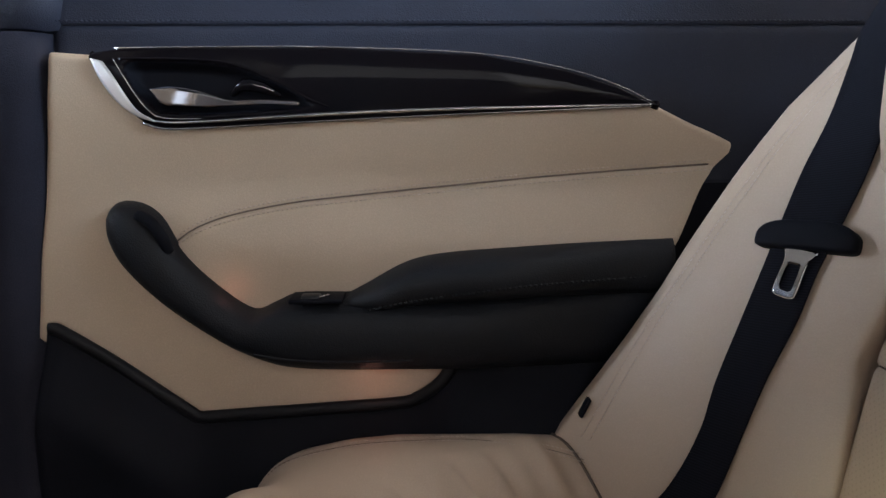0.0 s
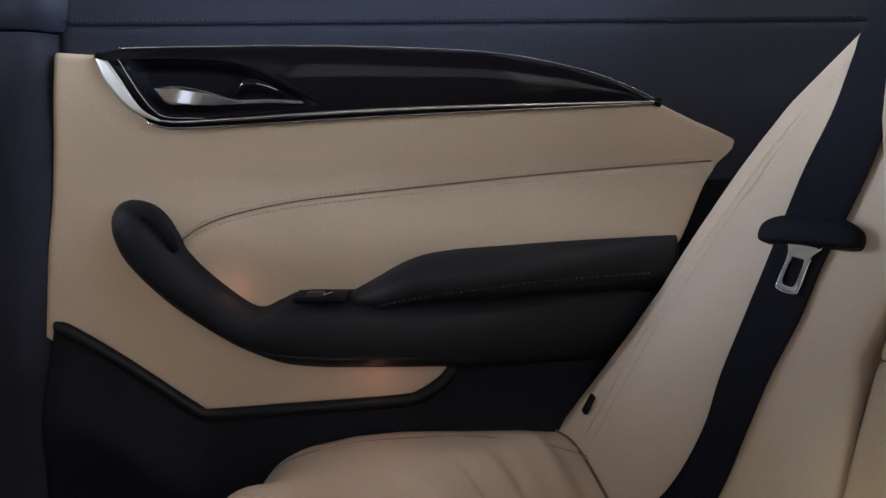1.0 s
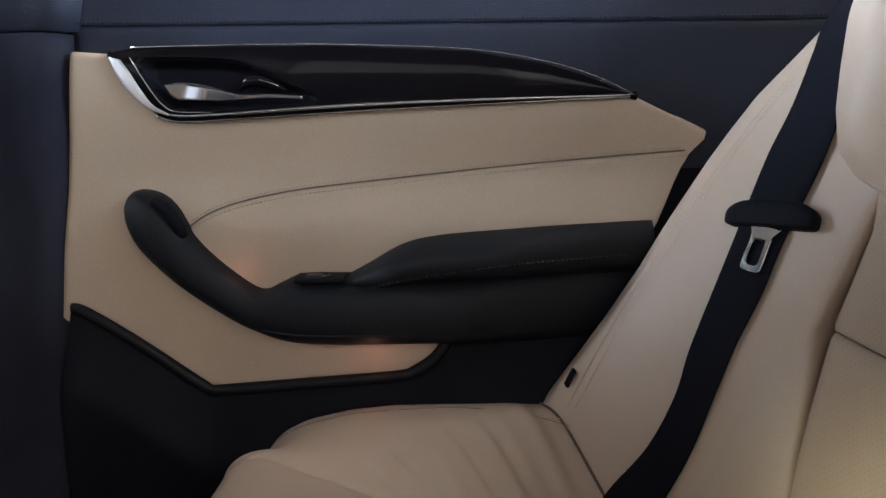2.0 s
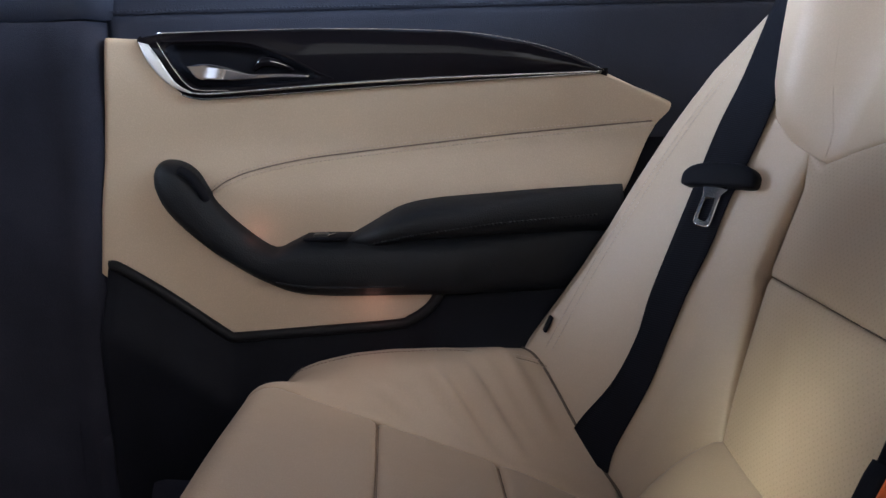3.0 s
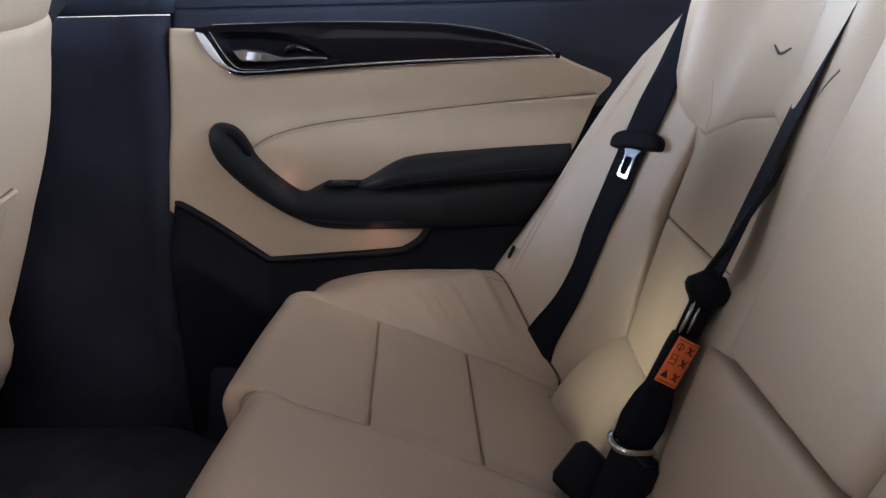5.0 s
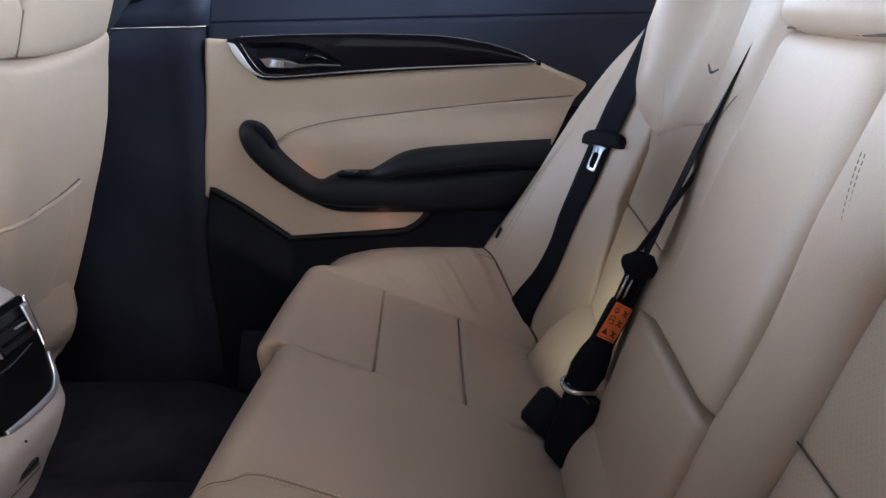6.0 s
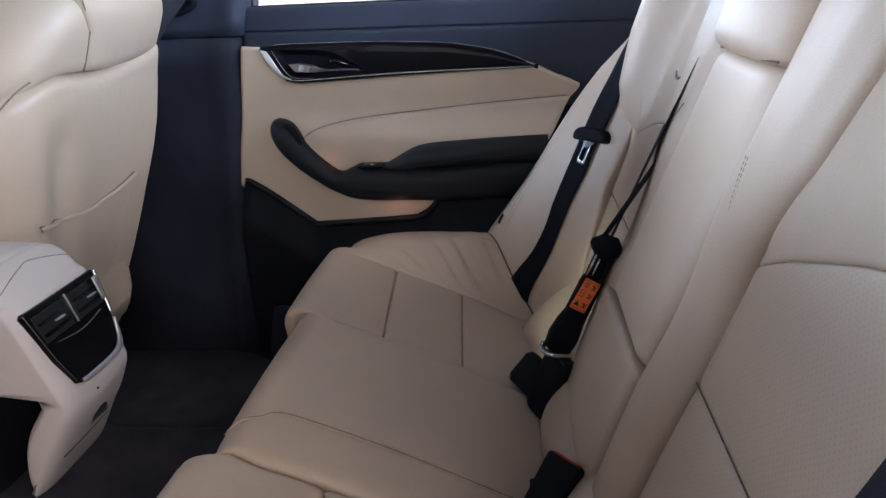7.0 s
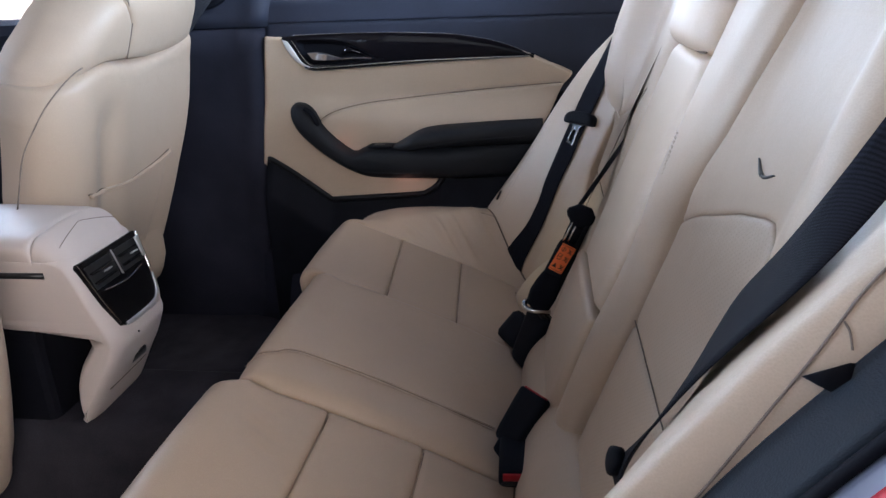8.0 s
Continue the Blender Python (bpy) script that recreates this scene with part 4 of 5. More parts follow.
def side_belt(side):
    Y = mirror(side)
    g = thing("seat_belt", (0.22, Y(0.50), 0.37), "black lap and shoulder belt with steel tongue, hanging unfastened", "seat belt", "outer rear belts")
    if side < 0:
        rows_in = [(0.442, 0.566), (0.470, 0.610), (0.491, 0.652), (0.499, 0.688), (0.503, 0.722), (0.510, 0.752), (0.533, 0.792), (0.552, 0.835), (0.575, 0.90)]
        edge = [(float(base(z)) - 0.040, Y(q), z) for q, z in rows_in]
        drop = [0.0, -0.002, -0.004, -0.006, -0.003, 0.001, -0.002, -0.013, -0.025]
        width = [0.040, 0.043, 0.048, 0.054, 0.064, 0.071, 0.049, 0.019, -0.006]
        far_edge = [(float(bolster_x(Y(q + w), z + d)) - 0.007, Y(q + w), z + d) for (q, z), d, w in zip(rows_in, drop, width)]
        strip("webbing", edge, far_edge, 0.0016, (-1, 0, 0), WEB, g, n=80, across=6)
        at = oriented((float(base(0.585)) - 0.046, Y(0.462), 0.585), (-0.3, 0.75, -0.55), (-1, -0.3, 0.4)) @ Matrix.Diagonal((0.45, 0.8, 0.7, 1))
        loft("tongue_body", at, [(-0.014, 0.010, 0.005, 0), (-0.006, 0.024, 0.008, 0), (0.006, 0.026, 0.009, 0), (0.014, 0.016, 0.006, 0)], BLACK, g, "black plastic tongue body", power=0.7)
        return g
    outer = [(0.523, 0.370), (0.520, 0.401), (0.512, 0.445), (0.512, 0.495), (0.519, 0.54), (0.526, 0.596), (0.533, 0.643), (0.541, 0.687), (0.548, 0.722), (0.556, 0.766), (0.580, 0.815), (0.601, 0.845), (0.625, 0.90)]
    inner = [(0.486, 0.350), (0.489, 0.378), (0.487, 0.448), (0.490, 0.503), (0.493, 0.55), (0.494, 0.598), (0.498, 0.640), (0.500, 0.684), (0.503, 0.722), (0.512, 0.766), (0.535, 0.815), (0.553, 0.845), (0.58, 0.90)]
    pts = lambda rows: [(float(bolster_x(Y(q), z)) - 0.006, Y(q), z) for q, z in rows]
    strip("webbing", pts(outer), pts(inner), 0.0016, (-1, 0, 0), WEB, g, n=110, across=6)
    # tongue: wide plastic body over the webbing, steel plate below with a slot
    ax_up = Vector((0.39, side * 0.12, 1.0)).normalized()
    wide = Vector((0.77, -side * 1.0, 0)).normalized()
    wide = (wide - wide.dot(ax_up) * ax_up).normalized()
    face = wide.cross(ax_up)
    m = Matrix((wide, ax_up, face)).transposed().to_4x4()
    zc = 0.665
    centre = Vector((float(bolster_x(Y(0.515), zc)) - 0.008, Y(0.515), zc))
    at = Matrix.Translation(centre) @ m
    n = 40
    ring = []
    for i in range(n):
        a = 2 * np.pi * i / n
        ring.append((0.042 * np.sign(np.cos(a)) * abs(np.cos(a)) ** 0.55, 0.0125 * np.sign(np.sin(a)) * abs(np.sin(a)) ** 0.6 - 0.0025 * np.cos(2 * a)))
    level = Vector((0.77, -side * 1.0, 0.06)).normalized()
    rise = (ax_up - ax_up.dot(level) * level).normalized()
    flat_at = Matrix.Translation(centre) @ Matrix((level, rise, level.cross(rise))).transposed().to_4x4()
    rows = []
    for k, sc in ((-0.008, 0.90), (-0.006, 1.0), (0.006, 1.0), (0.009, 0.93), (0.0105, 0.72)):
        rows.append([flat_at @ Vector((x * sc, y * sc, k)) for x, y in ring])
    from_rows("tongue_body", [[tuple(v) for v in r] for r in rows], BLACK, g, "black plastic tongue body", close=True, caps=True)
    # steel plate: a bent frame round a real slot
    outer_ring = smooth_curve([(-0.0150, -0.009), (-0.0095, -0.021), (-0.0095, -0.046), (-0.0070, -0.0515), (0.0070, -0.0515), (0.0095, -0.046), (0.0095, -0.021), (0.0150, -0.009), (0.0, -0.0085), (-0.0150, -0.009)], 64)
    mid = np.array([0.0, -0.0350])
    hole = []
    for x, y in outer_ring:
        a = math.atan2((y - mid[1]) / 0.0115, (x - mid[0]) / 0.0056)
        c, w = math.cos(a), math.sin(a)
        hole.append((mid[0] + 0.0056 * np.sign(c) * abs(c) ** 0.4, mid[1] + 0.0115 * np.sign(w) * abs(w) ** 0.4))
    rows = []
    for (x, y), (hx, hy) in zip(outer_ring, hole):
        ex, ey = hx + (x - hx) * 0.88, hy + (y - hy) * 0.88
        ix, iy = hx + (x - hx) * 0.12, hy + (y - hy) * 0.12
        rows.append([tuple(at @ Vector(p)) for p in ((x, y, 0.0016), (x, y, 0.0032), (ex, ey, 0.0040), (ix, iy, 0.0040), (hx, hy, 0.0032), (hx, hy, 0.0016))])
    plate_ob = from_rows("tongue_plate", rows, STEEL, g, "steel tongue plate", close=True, smooth=False)
    tube("plate_rim", [tuple(at @ Vector((x, y, 0.0026))) for x, y in outer_ring[2:44]], 0.0009, CHROME, plate_ob, "bright polished edge", n=70, sides=6)
    block("anchor", (0.255, min(Y(0.485), Y(0.522)), 0.325), (0.280, max(Y(0.485), Y(0.522)), 0.375), BLACK, g, bevel=0.004)
    return g


side_belt(1)
side_belt(-1)


def centre_belt():
    g = thing("seat_belt", (0.255, 0.30, 0.36), "black centre belt fastened into a buckle with orange label", "seat belt")
    low, high = Vector((0.2520, 0.2967, 0.4335)), Vector((0.3243, 0.3215, 0.5913))
    axis = high - low
    facing = Vector((0.32, -0.92, 0.20))
    at = oriented(low, axis, facing)
    loft("sleeve", at, [(0.004, 0.012, 0.008, 0), (0.010, 0.0195, 0.012, 0), (0.030, 0.0220, 0.013, 0), (0.052, 0.0190, 0.0115, 0), (0.066, 0.0150, 0.009, 0)], WEB, g, "black fabric buckle sleeve")
    loft("buckle_body", at, [(0.055, 0.0150, 0.0075, 0), (0.062, 0.0150, 0.0080, 0), (0.112, 0.0142, 0.0075, 0), (0.122, 0.0130, 0.0065, 0)], BLACK, g, "black plastic buckle")
    sheet = at @ pose(-0.0008, 0.096, 0.0082, 0, 0, -5)
    bm = box_mesh((0.0245, 0.0465, 0.0016), 0.0006)
    bmesh.ops.transform(bm, matrix=sheet, verts=bm.verts)
    lab = part("label", bm, ORANGE, g, "orange warning label with dark pictograms")
    on_label = lambda u, v, lift=0.0010: sheet @ Vector((0.01225 * u, 0.0232 * v, lift))
    bm = bmesh.new()
    bm.faces.new([bm.verts.new(on_label(u, v, 0.0012)) for u, v in ((-0.84, -0.74), (-0.16, -0.74), (-0.50, -0.42))])
    ext = bmesh.ops.extrude_face_region(bm, geom=bm.faces[:])
    bmesh.ops.translate(bm, vec=-0.0006 * (at.to_3x3() @ Vector((0, 0, 1))), verts=[v for v in ext["geom"] if isinstance(v, bmesh.types.BMVert)])
    part("warning_mark", bm, INK, lab, smooth=False)

    def mark(points, r=0.00042, n=None):
        tube("pictogram", [tuple(on_label(u, v)) for u, v in points], r, INK, lab, n=n or 3 * len(points), sides=5)

    def loop(cu, cv, ru, rv):
        mark([(cu + ru * math.cos(a), cv + rv * math.sin(a)) for a in np.linspace(0, 2 * np.pi, 13)], 0.00045, 24)
    # circled belt, booklet
    loop(-0.50, 0.64, 0.27, 0.13)
    mark([(-0.50, 0.44), (-0.50, 0.62), (-0.50, 0.80)], 0.0005)
    for run in ([(-0.76, -0.12), (-0.26, -0.12)], [(-0.26, -0.12), (-0.26, 0.28)], [(-0.26, 0.28), (-0.76, 0.28)], [(-0.26, 0.08), (-0.70, 0.08)], [(-0.76, 0.28), (-0.76, -0.02)]):
        mark([run[0], ((run[0][0] + run[1][0]) / 2, (run[0][1] + run[1][1]) / 2), run[1]], 0.00045)
    # crossed seated figures
    for cv, lean in ((-0.58, 0.06), (0.06, -0.03), (0.64, 0.04)):
        loop(0.34, cv + 0.10, 0.11, 0.055)
        mark([(0.36, cv + 0.05), (0.44 + lean, cv - 0.02), (0.34, cv - 0.09), (0.56, cv - 0.12), (0.62, cv - 0.19)], 0.0006)
        mark([(0.40, cv + 0.02), (0.58, cv + 0.05), (0.70, cv + 0.01 + lean)], 0.0005)
        mark([(0.14, cv - 0.16), (0.45, cv), (0.80, cv + 0.17)], 0.00042)
        mark([(0.18, cv + 0.15), (0.48, cv), (0.78, cv - 0.15)], 0.00042)
    for v in (-0.90, 0.90):
        mark([(-0.92, v), (0, v), (0.92, v)], 0.00035)
    # steel prongs and tongue
    for x in (-0.0105, -0.0035):
        loft("prong", at @ pose(x, 0, 0), [(0.122, 0.0016, 0.0016, 0.0045), (0.157, 0.0016, 0.0016, 0.0045)], CHROME, g, "bright steel prong", n=10)
    loft("tongue_core", at, [(0.120, 0.0115, 0.004, 0), (0.156, 0.0125, 0.004, 0)], BLACK, g, n=16)
    loft("tongue_body", at, [(0.150, 0.0105, 0.006, 0), (0.155, 0.0135, 0.008, 0), (0.161, 0.0210, 0.0085, 0), (0.167, 0.0250, 0.0085, 0), (0.173, 0.0245, 0.0085, 0), (0.178, 0.0180, 0.008, 0), (0.182, 0.0140, 0.007, 0), (0.185, 0.011, 0.005, 0)], BLACK, g, "black plastic belt tongue", power=0.75)
    # chrome collar below the sleeve
    ring = []
    for i in range(25):
        a = 2 * np.pi * i / 24
        ring.append(tuple(at @ Vector((0.022 * np.cos(a), 0.0035 + 0.003 * np.sin(2 * a), 0.014 * np.sin(a)))))
    tube("collar", ring, 0.0042, CHROME, g, "polished chrome collar", n=60, sides=8)
    # taut webbing to the shelf, turned edge-on towards the middle
    top = Vector((0.500, 0.376, 0.99))
    e0 = at @ Vector((0, 0.184, 0))
    half = Vector((-0.12, -0.98, 0.17)).normalized() * 0.0235
    half = half if half.dot(at.to_3x3() @ Vector((1, 0, 0))) > 0 else -half
    lefts, rights = [], []
    for k in np.linspace(0, 1, 8):
        c = e0.lerp(top, k)
        lefts.append(tuple(c + half))
        rights.append(tuple(c - half))
    strip("webbing", lefts, rights, 0.0014, (-0.5, -0.8, 0.2), WEB, g, n=60, across=4)
    twist0, twist1 = at @ Vector((-0.016, 0.182, -0.004)), e0.lerp(top, 0.40) + Vector((0.012, -0.016, 0))
    strip("webbing", [tuple(twist0.lerp(twist1, k) + Vector((0.003, -0.004, 0))) for k in np.linspace(0, 1, 5)], [tuple(twist0.lerp(twist1, k) - Vector((-0.012, 0.0, 0))) for k in np.linspace(0, 1, 5)], 0.0014, (0, -1, 0), GREY_WEB, g, "webbing turned on edge", n=24)
    # second run of webbing hanging behind, from the tongue down to the seat
    back0, back1 = at @ Vector((0.020, 0.168, -0.010)), at @ Vector((0.024, 0.020, -0.016))
    across = (at.to_3x3() @ Vector((0.75, 0.02, -0.66))).normalized() * 0.014
    lefts = [tuple(back0.lerp(back1, k) + across) for k in np.linspace(0, 1, 5)]
    rights = [tuple(back0.lerp(back1, k) - across) for k in np.linspace(0, 1, 5)]
    strip("lap_webbing", lefts, rights, 0.0014, (-1, 0, 0), GREY_WEB, g, n=30)


centre_belt()


def buckle(origin, axis, facing, red_end, label, long=0.075, button=RED, big=1.0):
    g = thing("belt_buckle", origin, label, "belt buckle", "rear belt buckles")
    at = oriented(origin, axis, facing) @ Matrix.Diagonal((big, 1, big, 1))
    loft("body", at, [(-0.004, 0.017, 0.010, 0), (0.0, 0.0205, 0.0125, 0), (0.010, 0.022, 0.0135, 0), (long - 0.014, 0.0235, 0.0135, 0), (long - 0.003, 0.0235, 0.0130, 0), (long, 0.0215, 0.0115, 0)], BLACK, g, "black plastic buckle body", power=0.45)
    bm = box_mesh((0.036, 0.004, 0.011), 0.0015)
    bmesh.ops.transform(bm, matrix=at @ pose(0, long, 0.004 if red_end else 0.006), verts=bm.verts)
    part("release_button", bm, button, g, "red release button" if button is RED else "black release button")
    bm = box_mesh((0.040, 0.003, 0.006), 0.001)
    bmesh.ops.transform(bm, matrix=at @ pose(0, long - 0.0005, -0.006), verts=bm.verts)
    part("slot", bm, SOCKET, g)
    loft("stalk", at, [(-0.05, 0.014, 0.003, 0), (0.002, 0.016, 0.006, 0)], WEB, g, "black webbing stalk", n=14)
    return g


buckle((0.222, 0.042, 0.362), (0.50, 0.45, 0.75), (-0.44, -0.59, 0.63), True, "black belt buckle with dark red button standing at the cushion rear", 0.072)
buckle((0.231, 0.058, 0.361), (0.05, -1.0, -0.02), (0.0, 0.0, 1.0), True, "black belt buckle lying flat with bright red button", 0.090)
buckle((0.236, 0.330, 0.362), (-0.40, 0.62, 0.14), (-0.5, -0.5, 0.6), False, "black belt buckle lying beside the centre belt", 0.050, SOCKET, 1.2)
buckle((0.234, 0.290, 0.344), (0.22, 0.06, 0.6), (-0.8, -0.45, 0.4), False, "short black buckle boot under the centre belt", 0.088, SOCKET, 1.2)


# ---- front seats ----
def front_seat(side, label):
    Y = mirror(side)
    g = thing("front_seat", (-0.75, Y(0.31), 0.16), label, "car seat", "front seats")
    mid = 0.312
    back_by = 0.0 if side > 0 else 0.075  # the driver seat is set further back
    shell_x = lambda z: (0.8 * back_by if side < 0 else 0.0) - 0.445 - (0.832 - z) * (0.30 if side > 0 else 0.18)

    def shell(y, z):
        k = np.abs(np.abs(y - YC) - mid) / 0.215
        x = shell_x(z) + 0.020 * np.sin(np.clip((z - 0.30) / 0.5, 0, 1) * np.pi) - np.where(np.abs(y - YC) > mid, 0.005, 0.022) * k ** 3
        x = x - 0.010 * np.exp(-((np.abs(y - YC) - mid) / 0.10) ** 2) * sst(0.80, 0.68, z) - 0.020 * np.exp(-((np.abs(y - YC) - 0.215) / 0.032) ** 2) * sst(0.79, 0.70, z)
        return np.stack([x, y, z], -1)
    side_in = along((0, 0.12), (0.4, 0.085), (0.65, 0.070), (0.9, 0.070), (1, 0.080)) if side > 0 else along((0, 0.105), (0.15, 0.100), (0.4, 0.122), (0.65, 0.145), (1, 0.185))
    side_out = along((0, 0.455), (0.26, 0.460), (0.43, 0.474), (0.57, 0.490), (0.69, 0.514), (0.78, 0.526), (0.9, 0.528), (1, 0.519))
    panel("back_panel", shell, quad(lambda t: YC + side * side_in(t), lambda t: YC + side * side_out(t), 0.25, lambda s: 0.826 + 0.012 * np.cos(2 * np.pi * s) + 0.014 * sst(0.85, 1.0, s) - (0.046 * sst(0.34, 0.0, s) if side > 0 else 0)), (1, 0, 0.2), LEATHER, g, 80, 80, tuck=(0.075, 0.014, 0.03, 0.014), r=(0.10, 0.022, 0.04, 0.022), crown=0.006, skirt=0.03, label="cream leather seat back")

    def roll(y, z):
        k = np.abs(np.abs(y - YC) - 0.312) / 0.20
        bulge = np.sin(np.clip((z - 0.80) / 0.16, 0, 1) * np.pi / 2 + 0.2)
        return np.stack([shell_x(z) - 0.012 + 0.018 * bulge - np.where(np.abs(y - YC) > 0.312, 0.008, 0.03) * k ** 3, y, z], -1)
    inner = 0.075 if side > 0 else 0.165
    split = along((0, 0.272), (0.45, 0.266), (1, 0.215))
    lip = lambda q: 0.824 - (0.040 * sst(0.22, 0.08, q) if side > 0 else 0) + 0.010 * sst(0.40, 0.515, q) - 0.004 * np.exp(-((q - 0.33) / 0.06) ** 2)
    arch = along((0, inner), (0.25, inner + 0.016), (0.55, inner + 0.050), (0.8, inner + 0.090), (1, inner + 0.14))
    panel("shoulder_panel", roll, quad(lambda t: YC + side * arch(t), lambda t: YC + side * split(t), lambda s: lip(0.08 + 0.19 * s), 0.950), (1, 0, 0.2), LEATHER, g, 60, 50, tuck=(0.085, 0.006, 0.009, 0.05), r=(0.105, 0.016, 0.022, 0.06), crown=0.003, skirt=0.02)
    panel("shoulder_panel", roll, quad(lambda t: YC + side * split(t), Y(0.519), lambda s: lip(0.27 + 0.25 * s), 0.950), (1, 0, 0.2), LEATHER, g, 50, 50, tuck=(0.006, 0.016, 0.009, 0.05), r=(0.016, 0.026, 0.022, 0.06), crown=0.005, skirt=0.03)
    tube("seam_cord", [tuple(roll(np.array(Y(float(split(k)))), np.array(0.826 + 0.135 * k)) + np.array([-0.0035, 0, 0])) for k in np.linspace(0, 0.9, 9)], 0.0011, SEAM_SOFT, g, n=30, sides=6)
    # piping down the inner edge
    if side > 0:
        on = lambda q, z: (float(shell(np.array(Y(q)), np.array(z))[0]) + 0.0035, Y(q), z)
        tube("piping", [on(*p) for p in ((0.140, 0.826), (0.122, 0.818), (0.098, 0.799), (0.074, 0.775), (0.055, 0.745), (0.038, 0.708), (0.031, 0.66), (0.024, 0.56))], 0.0013, SEAM_SOFT, g, n=50, sides=6)
    # map pocket: a proud lower piece with a hemmed, sagging mouth
    mouth = along((0, 0.612), (0.25, 0.605), (0.5, 0.605), (0.8, 0.615), (1, 0.630))
    hem_in = 0.152 if side > 0 else 0.190
    pocket = lambda y, z: shell(y, z) + np.array([0.006, 0, 0])
    panel("map_pocket", pocket, quad(Y(hem_in), lambda t: Y(np.interp(t, [0, 0.5, 0.8, 1], [0.36, 0.382, 0.410, 0.418])), 0.33, mouth), (1, 0, 0.2), LEATHER, g, 50, 40, tuck=(0.006, 0.010, 0.006, 0.002), r=(0.02, 0.02, 0.02, 0.006), crown=0.006, skirt=0.006)
    hem = [(float(shell(np.array(Y(hem_in + (0.418 - hem_in) * k)), np.array(mouth(k)))[0]) + 0.009, Y(hem_in + (0.418 - hem_in) * k), float(mouth(k))) for k in np.linspace(0, 1, 9)]
    tube("pocket_hem", hem, 0.0036, LEATHER, g, n=40, sides=8)
    # dark cord standing in for the shade inside the pocket mouth
    tube("pocket_shade", [(x - 0.004, y, z + 0.0032) for x, y, z in hem], 0.0016, SEAM_SHADE, g, n=40, sides=6)
    # cushion body ahead
    bm = box_mesh((0.50, 0.46, 0.20), 0.05, 4)
    bmesh.ops.translate(bm, vec=(-0.86, Y(0.31), 0.38), verts=bm.verts)
    part("seat_cushion", bm, LEATHER, g)
    block("seat_base", (-1.08, Y(0.31) - 0.19, 0.16), (-0.66, Y(0.31) + 0.19, 0.30), BLACK, g, bevel=0.02)
    block("seat_front", (-0.66, Y(0.31) - 0.165, 0.34), (-0.54, Y(0.31) + 0.165, 0.86), LEATHER, g, bevel=0.055, smooth=True)
    h = thing("head_restraint", (-0.47, Y(0.31), 0.955), "cream leather front head restraint on two chrome posts", "head restraint", "front head restraints")
    bm = box_mesh((0.09, 0.27, 0.17), 0.035, 4)
    bmesh.ops.translate(bm, vec=(-0.455 + back_by, Y(0.345), 1.09), verts=bm.verts)
    part("pad", bm, LEATHER, h)
    for dy in (-0.055, 0.055):
        tube("post", [(-0.462 + back_by, Y(0.345) + dy, 0.90), (-0.455 + back_by, Y(0.345) + dy, 1.06)], 0.006, CHROME, h, n=6, up=(1, 0, 0))
        tube("collar", [(-0.455 + back_by, Y(0.345) + dy, 0.922), (-0.454 + back_by, Y(0.345) + dy, 0.944)], 0.013, CHROME, h, n=4, up=(1, 0, 0), sides=14)


front_seat(1, "cream leather front passenger seat with map pocket on its back")
front_seat(-1, "cream leather driver seat seen from behind")


